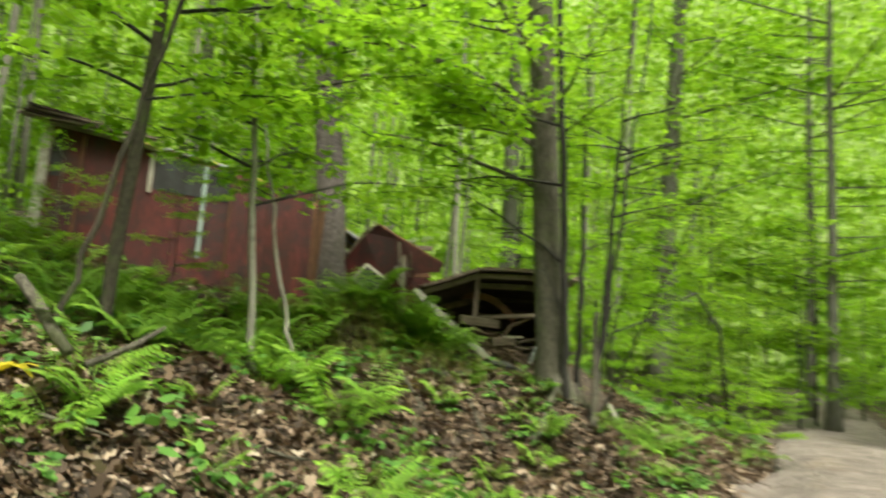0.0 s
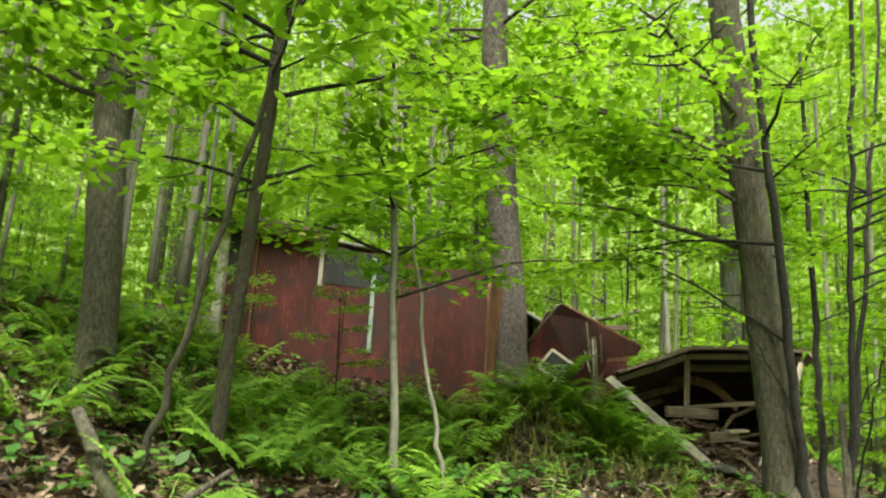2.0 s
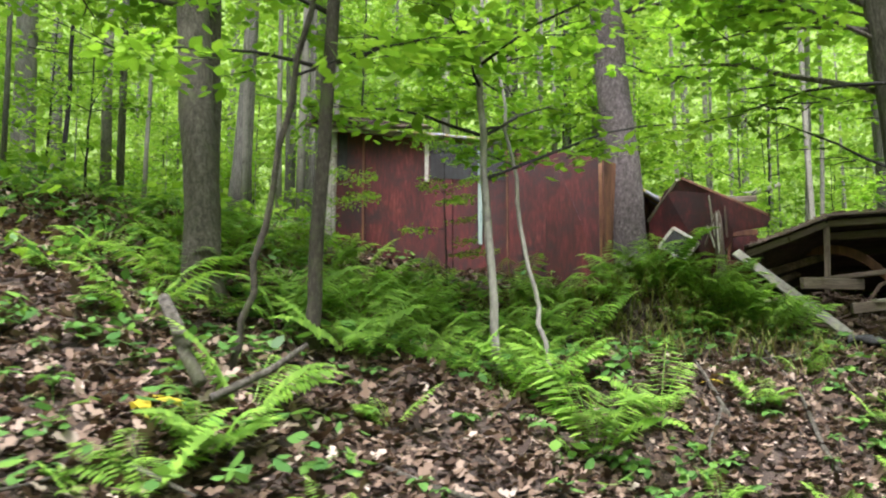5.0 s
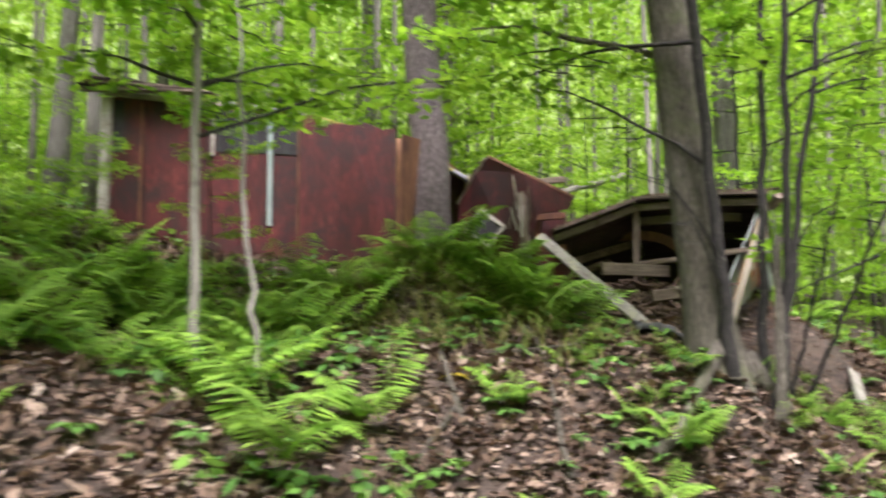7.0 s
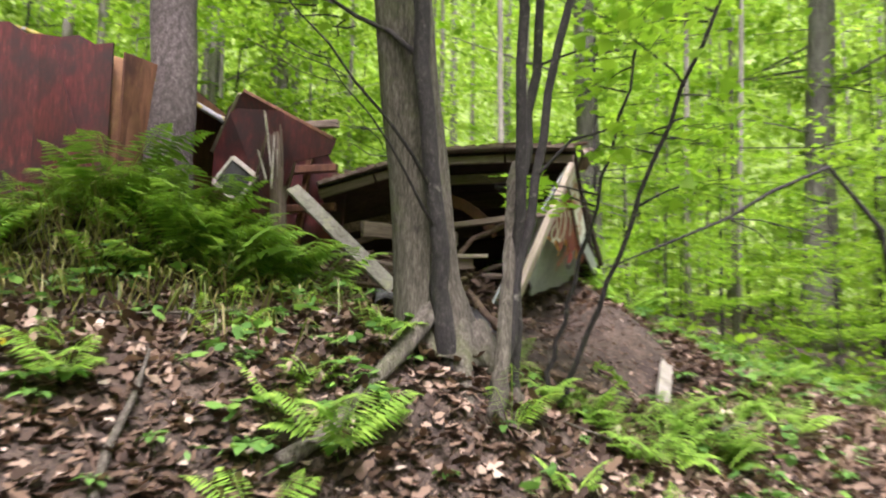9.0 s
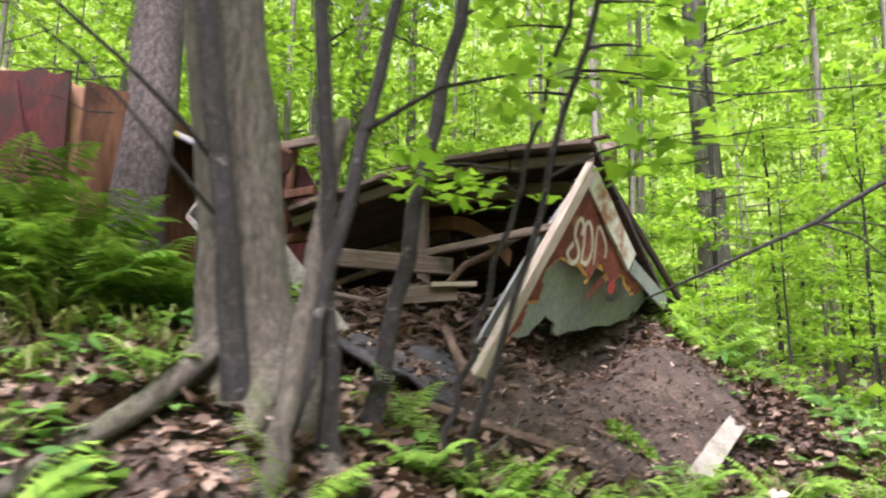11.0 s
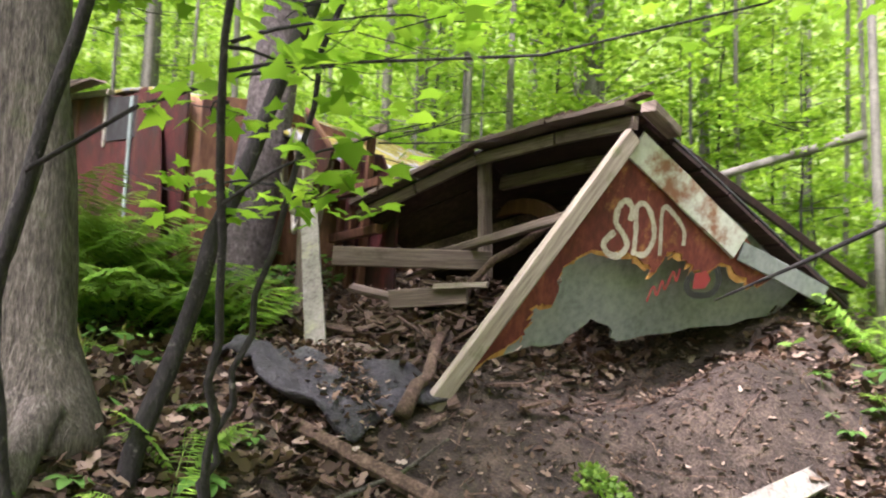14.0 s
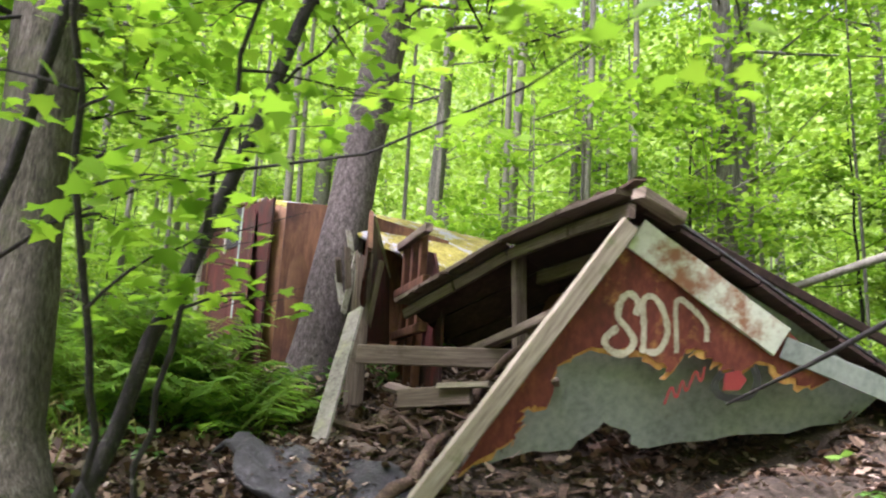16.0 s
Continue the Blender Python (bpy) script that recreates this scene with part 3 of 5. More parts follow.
    part("roof_tail", sheet_bm([gp(0.9, 0.08, -0.02), gp(1.10, -0.06, 0.0), gp(1.12, -0.12, -0.3), gp(0.92, 0.04, -0.35)], GN, 0.03), M_UNDERSHADE, root, "sagging dark roof corner")
    return root


build_roof_wreck()


def loose_board(label, a, b, w, t, material, up=(0, 0, 1), seed=1, name="board", jag=0.01, bow=0.0, cat="board"):
    ob = part(name, board_bm(a, b, w, t, up, random.Random(seed), jag, 7, bow), material)
    return tagged(ob, label, cat)


loose_board("long white-painted plank leaning against the wreck", (-0.30, 10.435, 2.29), (0.80, 9.99, 1.37), 0.125, 0.025, M_CREAM, (0.6, -0.75, 0.3), 11, "white_plank", 0.02)
loose_board("grey sawn beam lying across the debris", (0.36, 10.30, 1.93), (0.95, 11.1, 1.93), 0.05, 0.12, M_WOOD, (0, 0, 1), 12, "beam", 0.01)
loose_board("short grey board end on the rubble", (0.82, 10.45, 1.66), (1.15, 10.75, 1.70), 0.05, 0.11, M_WOOD, (0, 0, 1), 13)
loose_board("pale broken board on the rubble", (1.02, 10.62, 1.74), (1.24, 10.84, 1.76), 0.12, 0.03, M_PALEWOOD, (0, 0, 1), 14)
loose_board("dark weathered plank lying in front of the felt", (1.40, 9.62, g1(1.40, 9.62) + 0.04), (2.2, 9.98, g1(2.2, 9.98) + 0.03), 0.065, 0.045, M_ROT, (0.3, -0.6, 1), 15, "plank", 0.02)
loose_board("thin pole resting across the open roof", (0.45, 11.0, 1.98), (1.75, 10.98, 2.13), 0.055, 0.05, M_WOOD, (0, 0, 1), 16, "pole", 0.01)
loose_board("pale scrap of split wood on the bank", (2.74, 11.56, g1(2.74, 11.56) + 0.045), (2.64, 10.55, g1(2.64, 10.55) + 0.045), 0.115, 0.03, M_CREAM, (0.8, -0.3, 1), 17, "wood_scrap", 0.09)
loose_board("bowed red-brown board arching under the roof", (0.40, 11.62, 2.36), (1.22, 11.58, 2.04), 0.05, 0.11, M_BROWN, (0, 0, 1), 18, "bowed_board", 0.02, 0.14)
for i, (a, b, w) in enumerate((((0.1, 10.6, 1.75), (0.7, 10.9, 1.62), 0.1), ((0.2, 11.3, 1.8), (1.0, 11.5, 1.75), 0.12), ((0.9, 11.0, 1.6), (1.5, 11.2, 1.62), 0.08), ((0.3, 10.2, 1.5), (0.75, 10.35, 1.45), 0.07), ((1.0, 11.4, 1.62), (1.6, 11.0, 1.78), 0.09), ((-0.2, 11.2, 1.85), (0.3, 11.6, 2.1), 0.10), ((0.45, 10.15, 1.42), (1.0, 10.25, 1.36), 0.09))):
    loose_board("broken brown board in the rubble under the roof", a, b, w, 0.03, M_ROT if i % 2 else M_WOOD, (0.2, -0.3, 1), 30 + i, "broken_board", 0.04)


def build_sash():
    rng = random.Random(8)
    root = thing("window_sash", "small white window sash leaning in the wreck", "window")
    c, e1, e2 = Vector((-1.02, 10.74, 2.63)), Vector((0.30, -0.12, -0.20)), Vector((-0.17, -0.02, -0.22))
    up = e1.cross(e2)
    for a, b in ((c, c + e1), (c, c + e2), (c + e2, c + e1 + e2), (c + e1, c + e1 + e2)):
        part("sash_rail", board_bm(a, b, 0.04, 0.03, up, rng, 0.003, 4), M_WHITE, root)
    n = up.normalized()
    part("pane", sheet_bm([c + e1 * 0.05 + e2 * 0.05, c + e1 * 0.95 + e2 * 0.05, c + e1 * 0.95 + e2 * 0.95, c + e1 * 0.05 + e2 * 0.95], n, 0.004), M_DARKTEAL, root, "dark dirty pane")


build_sash()


def build_red_gable():
    rng = random.Random(9)
    pts = [(-1.40, 11.05, 2.15), (-1.36, 11.0, 2.75), (-1.12, 10.8, 3.10), (-0.92, 10.68, 3.2), (-0.5, 10.56, 2.98), (0.07, 10.42, 2.66), (0.02, 10.43, 2.56), (-0.33, 10.50, 2.52), (-0.36, 10.5, 2.40), (-0.6, 10.62, 2.1)]
    n = Vector((0.35, -0.94, 0))
    root = part("red_gable_piece", sheet_bm(pts, n, 0.03), M_RED)
    tagged(root, "broken red plywood gable piece tipped on its side", "plywood panel")
    part("torn_edge", board_bm((-1.37, 10.99, 2.76), (-0.95, 10.69, 3.2), 0.035, 0.045, n, rng, 0.02, 9), M_PALEWOOD, root, "grey splintered plywood edge")
    part("torn_edge", board_bm((-0.9, 10.66, 3.21), (0.06, 10.41, 2.68), 0.03, 0.035, n, rng, 0.01, 9), M_BROWN, root, "raw torn plywood edge")


build_red_gable()


def build_splinter():
    rng = random.Random(10)
    root = thing("splintered_post", "splintered grey corner post beside the leaning tree", "post")
    part("shaft", board_bm((-0.42, 10.5, 1.5), (-0.5, 10.52, 2.75), 0.13, 0.10, (1, 0, 0), rng, 0.05), M_WOOD, root)
    for i in range(7):
        a = Vector((-0.5 + rng.uniform(-0.12, 0.12), 10.48 + rng.uniform(-0.1, 0.1), 2.3 + rng.uniform(-0.3, 0.2)))
        b = a + Vector((rng.uniform(-0.15, 0.12), rng.uniform(-0.1, 0.1), rng.uniform(0.2, 0.5)))
        part("splinter", board_bm(a, b, 0.05, 0.015, (1, 0.3, 0), rng, 0.04, 3), M_WOOD if i % 2 else M_WHITE, root)
    inner = thing("inner_framing", "red-brown wall framing standing behind the post", "framing")
    for x in (-0.62, -0.42, -0.22):
        part("stud", board_bm((x - 0.3, 11.0, 1.7), (x - 0.12, 10.95, 2.98), 0.06, 0.05, (1, 0, 0), rng, 0.01), M_BROWN, inner)
    for z in (2.95, 2.55, 2.2):
        part("rail", board_bm((-0.85, 10.92, z - 0.02), (-0.1, 10.9, z), 0.06, 0.07, (0, 0, 1), rng, 0.01), M_WOOD if z > 2.9 else M_BROWN, inner)
    part("backing", sheet_bm([(-0.95, 11.06, 1.7), (-0.1, 11.04, 1.7), (-0.05, 11.02, 2.4), (-0.3, 11.02, 2.8), (-0.9, 11.06, 2.95)], (0, 1, 0), 0.02), M_RED, inner)


build_splinter()


def build_felt():
    rs = np.random.RandomState(12)
    c, e1, e2 = Vector((0.72, 9.42, 0)), Vector((0.85, 0.30, 0)), Vector((-0.12, 0.62, 0))
    n, m = 22, 14
    v, f = [], []
    for i in range(n + 1):
        for j in range(m + 1):
            a, b = i / n, j / m
            a2 = a + 0.06 * math.sin(7 * b + 1) * (1 if i in (0, n) else 0.3)
            b2 = b + 0.10 * math.sin(9 * a) * (1 if j in (0, m) else 0.3)
            p = c + e1 * a2 + e2 * b2
            v.append((p.x, p.y, g1(p.x, p.y) + 0.05 + 0.06 * (1 - b) * math.sin(math.pi * a) + 0.045 * math.sin(6 * a + 4 * b) * math.sin(9 * b) + 0.035 * abs(math.sin(11 * a - 6 * b)) * (1 - b) + 0.02 * math.sin(23 * a - 9 * b) * math.sin(5 * a + 17 * b) + rs.uniform(0, 0.010)))
    for i in range(n):
        for j in range(m):
            k = i * (m + 1) + j
            f.append((k, k + 1, k + m + 2, k + m + 1))
    ob = obj("roofing_felt", v, f, M_FELT, smooth_faces=True)
    so = ob.modifiers.new("thick", "SOLIDIFY")
    so.thickness = 0.02
    tagged(ob, "crumpled black roofing felt on the leaf litter", "roofing felt")


build_felt()


# ---------------- the red shed ----------------
def build_shed():
    rng = random.Random(21)
    root = thing("red_shed", "sunken red plywood shed with sagging mossy roof", "shed")
    A, B = Vector((-5.12, 9.58, 0)), Vector((-1.72, 10.05, 0))
    ux = (B - A).normalized()
    n = Vector((ux.y, -ux.x, 0))
    L = (B - A).length

    def w(u, z, out=0.0):
        return A + ux * u + Vector((0, 0, z)) + n * out

    def top(u):
        return 4.03 - 0.17 * u

    edges = [0.0, 0.42, 1.62, 2.35, L]
    for i, (a, b) in enumerate(zip(edges, edges[1:])):
        k = 7
        pts = [w(a + 0.006, 1.9 + rng.uniform(-0.05, 0.05)), w(b - 0.006, 1.9)]
        pts += [w(b - 0.006 - (b - a - 0.012) * j / k, top(b - (b - a) * j / k) + (rng.uniform(-0.05, 0.03) if i > 1 else 0)) for j in range(k + 1)]
        fwd = n * (0.10 if i == 3 else 0.0)
        part("wall_panel", sheet_bm([q + fwd for q in pts], -n, 0.02), M_RED, root)
    part("wall_return", sheet_bm([w(2.345, 1.9, -0.01), w(2.345, 1.9, 0.095), w(2.345, top(2.35) - 0.02, 0.095), w(2.345, top(2.35) - 0.02, -0.01)], -ux, 0.018), M_BROWN, root)
    # Dark staining on the plywood, laid on as thin sheets; no windows here.
    part("dark_patch", sheet_bm([w(1.32, top(1.32) - 0.5, 0.004), w(2.3, top(2.3) - 0.42, 0.004), w(2.3, top(2.3) - 0.02, 0.004), w(1.32, top(1.32) - 0.02, 0.004)], n, 0.006), M_DARKTEAL, root, "dark stained strip along the wall top")
    part("dark_patch", sheet_bm([w(0.03, 3.35, 0.004), w(0.16, 3.35, 0.004), w(0.16, 3.95, 0.004), w(0.03, 3.97, 0.004)], n, 0.006), M_DARKTEAL, root, "dark narrow patch by the corner post")
    part("batten", board_bm(w(1.28, top(1.28) - 0.02, 0.02), w(1.28, top(1.28) - 0.55, 0.02), 0.05, 0.02, n, rng, 0.01), M_WHITE, root, "white painted batten")
    part("batten", board_bm(w(1.98, top(1.98) - 0.03, 0.02), w(1.98, 2.45, 0.02), 0.05, 0.02, n, rng, 0.01), M_TEAL, root, "teal painted batten")
    part("batten", board_bm(w(0.40, top(0.4) - 0.05, 0.015), w(0.40, 2.2, 0.015), 0.03, 0.012, n, rng, 0.01), M_BROWN, root)
    part("corner_post", board_bm(w(-0.09, 1.95, 0.0), w(-0.05, 4.0, 0.0), 0.12, 0.09, n, rng, 0.01), M_WHITE, root, "flaking white corner post")
    part("top_plate", board_bm(w(-0.1, top(0) + 0.03, 0.02), w(1.4, top(1.4) + 0.03, 0.02), 0.06, 0.07, n, rng, 0.01), M_PALEWOOD, root, "pale top plate")
    # end wall, bulging, raw inside
    E0 = Vector((-1.72, 10.07, 0))
    E1 = Vector((-1.5, 11.6, 0))
    part("end_wall", sheet_bm([E0 + Vector((0, 0, 1.85)), E1 + Vector((0, 0, 1.95)), E1 + Vector((0, 0, 3.2)), E0 + Vector((0.1, 0.5, 3.42)), E0 + Vector((0.02, 0, 3.4))], (1, 0, 0), 0.02), M_BROWN, root, "bare brown plywood end wall")
    # the last panel of the front, slipped and bowed away from the end
    part("peeled_sheet", sheet_bm([w(L - 0.62, 1.9, 0.15), w(L + 0.02, 1.92, 0.26), w(L - 0.02, 2.2, 0.25), w(L - 0.30, 2.9, 0.17), w(L - 0.50, 3.42, 0.12), w(L - 0.62, 3.42, 0.11)], n, 0.012), M_RED, root, "slipped red plywood sheet with a slanting edge")
    bow, bf = [], []
    for i in range(13):
        ang = radians(25 + 85 * i / 12)
        c = w(L - 0.30, 0.0) - n * 0.27 + ux * 0.36 * math.sin(ang) + n * 0.36 * math.cos(ang)
        c = c if i < 10 else c - n * 0.12 * (i - 9)
        for j in range(6):
            bow.append(c + Vector((0, 0, 1.9 + (1.48 + 0.02 * math.sin(1.3 * i)) * j / 5)) + ux * 0.05 * math.sin(math.pi * j / 5))
    for i in range(12):
        for j in range(5):
            k = 6 * i + j
            bf.append((k, k + 6, k + 7, k + 1))
    ob = obj("bowed_sheet", bow, bf, M_TAN, root, "bare tan plywood curling round the corner", True)
    so = ob.modifiers.new("thick", "SOLIDIFY")
    so.thickness = 0.012
    part("side_wall", sheet_bm([A + Vector((0, 0.02, 2.2)), A + Vector((-0.3, 2.4, 2.5)), A + Vector((-0.3, 2.4, 4.1)), A + Vector((0, 0.02, 4.0))], (-1, 0, 0), 0.02), M_RED, root)
    part("back_wall", sheet_bm([A + Vector((-0.3, 2.4, 2.3)), E1 + Vector((0, 0.5, 2.2)), E1 + Vector((0, 0.5, 3.1)), A + Vector((-0.3, 2.4, 4.05))], (0, 1, 0), 0.02), M_BROWN, root)
    # sagging roof sheet with moss
    cols, rows = 26, 14
    v, f = [], []
    for i in range(cols + 1):
        for j in range(rows + 1):
            a, b = i / cols, j / rows
            x = -5.35 + 4.65 * a
            y = 9.75 + 0.5 * a + 2.3 * b + 0.25 * a * b
            z = 4.06 - 0.10 * a - 0.95 * a * a - 0.30 * a ** 5 + 0.12 * math.sin(math.pi * b) * (1 - a) - 0.10 * b + rng.uniform(-0.012, 0.012)
            if a > 0.74 and b < 0.30:
                y += (a - 0.74) * 4.2 * (0.30 - b) / 0.30
            v.append((x, y, z))
    for i in range(cols):
        for j in range(rows):
            k = i * (rows + 1) + j
            f.append((k, k + rows + 1, k + rows + 2, k + 1))
    ob = obj("mossy_roof", v, f, M_MOSS, root, "roof sheet under yellow-green moss", True)
    so = ob.modifiers.new("thick", "SOLIDIFY")
    so.thickness = 0.04
    so.offset = -1
    for k in range(4):
        z = 4.06 + 0.035 * k
        part("eave_layer", board_bm((-5.45 + 0.05 * k, 9.40 - 0.02 * k, z + 0.03), (-3.75 - 0.2 * k, 9.62 - 0.02 * k, z - 0.13), 0.16, 0.028, (0, 0, 1), rng, 0.05, 7), M_UNDERSHADE if k % 2 else M_WOOD, root)


build_shed()


# ---------------- trees ----------------
def trunk_pts(base, top, n, wob, rng):
    return path_pts(base, top, n, wob, rng)


def hero_tree(name, label, a, b, r0, r1, height, bark, limbs, seed, flare=1.6, leaf=0.085, shape=OVAL, sides=16, wob=0.015, group=""):
    """A tree through the axis points a and b; limbs: (height, bearing in degrees, length, rise, leaves, width)."""
    rng, rs = random.Random(seed), np.random.RandomState(seed)
    a, b = Vector(a), Vector(b)
    ax = (b - a) / (b.z - a.z)
    z0 = g1(a.x, a.y) - 0.12
    foot = a + ax * (z0 - a.z)
    root = thing(name, label, "tree", group, foot)
    pts, rad = [], []
    n = 22
    for i in range(n + 1):
        f = (i / n) ** 1.7
        h = f * height
        lean = h if h < 5 else 5 + (h - 5) * 0.5
        p = Vector((ax.x * lean, ax.y * lean, h)) + Vector((rng.uniform(-wob, wob), rng.uniform(-wob, wob), 0))
        pts.append(p)
        k = (r0 + (r1 - r0) * min(h / max(height, 1e-3), 1)) * (1 + (flare - 1) * math.exp(-h / 0.22))
        rad.append(k)
    vs, fs = tube(pts, rad, sides, rng, 0.04)
    obj("trunk", vs, fs, bark, root, "", True)
    twigs, total = [], []
    for (h, bear, length, rise, count, width) in limbs:
        lean = h if h < 5 else 5 + (h - 5) * 0.5
        s = Vector((ax.x * lean, ax.y * lean, h))
        d = Vector((math.cos(radians(bear)), math.sin(radians(bear)), 0))
        e = s + d * length + Vector((0, 0, rise * length))
        lp = path_pts(s, e, 6, 0.04 * length * 0.5, rng, -0.06 * length)
        rr = max(0.007, min(r0 * 0.45, 0.012 * length))
        vs, fs = tube(lp, [rr * (1 - 0.8 * i / 6) for i in range(7)], 6, rng, 0.08)
        obj("limb", vs, fs, bark if r0 > 0.06 else M_DARK, root, "", True)
        for k in range(int(3 + length * 2)):
            f = rng.uniform(0.3, 0.95)
            q = s.lerp(e, f)
            side = 1 if k % 2 else -1
            t2 = q + Vector((-d.y * side, d.x * side, 0)) * width * rng.uniform(0.4, 0.9) + d * rng.uniform(0.1, 0.4) + Vector((0, 0, rng.uniform(-0.05, 0.12)))
            twigs.append(tube(path_pts(q, t2, 3, 0.03, rng), [rr * 0.35, rr * 0.3, rr * 0.22, rr * 0.12], 4))
        if count:
            total.append(spray(rs, s, e, count, width))
    if twigs:
        vs, fs = tubes(twigs)
        tagged(obj("twiggery", vs, fs, M_DARK, root, "", True), kind="stuff")
    if total:
        p = np.concatenate(total)
        leaves("crown", p, rs.uniform(0.6, 1.25, len(p)) * leaf, M_LEAF, root, shape, 0.38, 0.12, seed)
    return root


def ring_limbs(rng, n, z0, z1, l0, l1, count, width, bears=None):
    out = []
    for i in range(n):
        be = rng.uniform(0, 360) if bears is None else rng.uniform(*bears)
        le = rng.uniform(l0, l1)
        out.append((rng.uniform(z0, z1), be, le, rng.uniform(0.0, 0.35), int(count * le), width * rng.uniform(0.7, 1.2)))
    return out


rg = random.Random(77)
hero_tree("maple_tree", "grey-barked maple trunk with flaring roots on the bank", (1.43, 8.58, 0.5), (1.10, 8.35, 4), 0.160, 0.12, 13, M_BARK,
          ring_limbs(rg, 15, 2.3, 4.2, 1.4, 2.8, 110, 0.7, (60, 250)), 101, 1.9, 0.105, MAPLE, 20)
hero_tree("leaning_tree", "scaly-barked tree leaning into the wrecked shed", (-1.34, 10.29, 1.3), (-1.80, 10.89, 5), 0.215, 0.15, 16, M_BARK2,
          ring_limbs(rg, 13, 3.4, 6.5, 1.6, 3.0, 110, 0.8), 102, 1.35, 0.105, OVAL, 20)
hero_tree("ash_tree", "tall grey tree with rough bark on the bank", (-3.36, 5.53, 1.2), (-4.24, 6.1, 5), 0.135, 0.10, 15, M_BARK,
          ring_limbs(rg, 14, 2.4, 5.0, 1.4, 2.6, 130, 0.7), 103, 1.5, 0.12, OVAL, 16)
hero_tree("ash_tree", "slim grey tree growing beside a larger one", (-4.15, 6.35, 1.2), (-4.75, 6.9, 5), 0.085, 0.06, 12, M_BARK,
          ring_limbs(rg, 10, 2.2, 5.0, 1.2, 2.2, 130, 0.6), 104, 1.4, 0.12, OVAL, 12)
hero_tree("young_tree", "dark slender young tree among ferns", (-2.34, 5.36, 1.0), (-2.22, 5.40, 4), 0.05, 0.03, 8, M_MOSSBARK,
          ring_limbs(rg, 12, 1.9, 4.5, 0.9, 1.9, 115, 0.5), 105, 1.3, 0.12, OVAL, 10)
hero_tree("sapling", "pale smooth-barked sapling among ferns", (-1.46, 6.38, 0.7), (-1.87, 6.88, 4), 0.034, 0.016, 6.5, M_SMOOTH,
          ring_limbs(rg, 12, 1.9, 4.0, 0.9, 1.9, 105, 0.55) + [(1.65, 35, 1.9, 0.28, 160, 0.4), (2.0, 200, 1.4, 0.2, 160, 0.5)], 106, 1.2, 0.115, OVAL, 10)
hero_tree("sapling", "thin crooked sapling among ferns", (-1.20, 6.62, 1.2), (-1.69, 7.13, 3), 0.02, 0.01, 3.6, M_SMOOTH,
          ring_limbs(rg, 7, 1.2, 2.8, 0.5, 1.0, 140, 0.4), 107, 1.2, 0.08, MAPLE, 8, 0.03)
hero_tree("sapling", "thin leaning sapling in front of the shed", (-2.36, 4.68, 1.2), (-1.86, 4.72, 3.46), 0.021, 0.012, 5.2, M_MOSSBARK,
          ring_limbs(rg, 9, 1.7, 3.8, 0.6, 1.3, 130, 0.4), 108, 1.2, 0.11, OVAL, 8, 0.02)
hero_tree("sapling", "dark leaning sapling beside the maple", (1.68, 8.67, 0.5), (1.80, 9.43, 3), 0.037, 0.020, 5.5, M_DARK,
          ring_limbs(rg, 7, 2.0, 3.6, 0.8, 1.6, 85, 0.5), 109, 1.3, 0.07, MAPLE, 10, 0.02)
hero_tree("maple_sapling", "dark wet stem growing against the maple", (1.52, 8.40, 0.6), (1.24, 8.02, 4), 0.046, 0.026, 6, M_DARK,
          ring_limbs(rg, 6, 2.0, 3.6, 0.9, 1.8, 90, 0.5) + [(0.75, 247, 0.8, 0.8, 0, 0.12), (0.95, 240, 1.0, 0.75, 0, 0.12), (1.6, 150, 1.5, 0.6, 60, 0.4)], 110, 1.5, 0.075, MAPLE, 10, 0.02, "stems round the maple")
hero_tree("maple_sapling", "dark upright stem of the maple clump", (1.80, 8.46, 0.7), (1.86, 8.12, 3), 0.030, 0.016, 5.5, M_DARK,
          ring_limbs(rg, 6, 1.9, 3.6, 0.8, 1.6, 80, 0.5), 111, 1.6, 0.07, MAPLE, 10, 0.02, "stems round the maple")
hero_tree("maple_sapling", "dark spreading stem of the maple clump", (1.72, 8.20, 0.7), (2.06, 8.59, 3), 0.027, 0.014, 5.5, M_DARK,
          ring_limbs(rg, 6, 2.0, 3.6, 0.8, 1.8, 80, 0.5), 112, 1.6, 0.07, MAPLE, 10, 0.02, "stems round the maple")
hero_tree("maple_sucker", "pale stub of a stem sprouting from the maple foot", (1.76, 8.18, 0.88), (1.78, 8.31, 1.48), 0.036, 0.03, 1.35, M_BARK, [], 115, 1.3, 0.08, MAPLE, 10, 0.012)
hero_tree("maple_shrub", "thin maple shoots with a few bright leaves", (1.81, 9.08, 0.3), (2.46, 8.83, 2), 0.016, 0.008, 3.4, M_DARK,
          ring_limbs(rg, 10, 0.8, 2.8, 0.3, 0.9, 62, 0.32), 113, 1.2, 0.085, MAPLE, 7, 0.02)
hero_tree("maple_shrub", "thin maple shoots with a few bright leaves", (1.75, 8.95, 0.3), (2.20, 9.15, 2), 0.014, 0.007, 3.2, M_DARK,
          ring_limbs(rg, 9, 0.8, 2.7, 0.3, 0.9, 62, 0.32), 114, 1.2, 0.085, MAPLE, 7, 0.02)


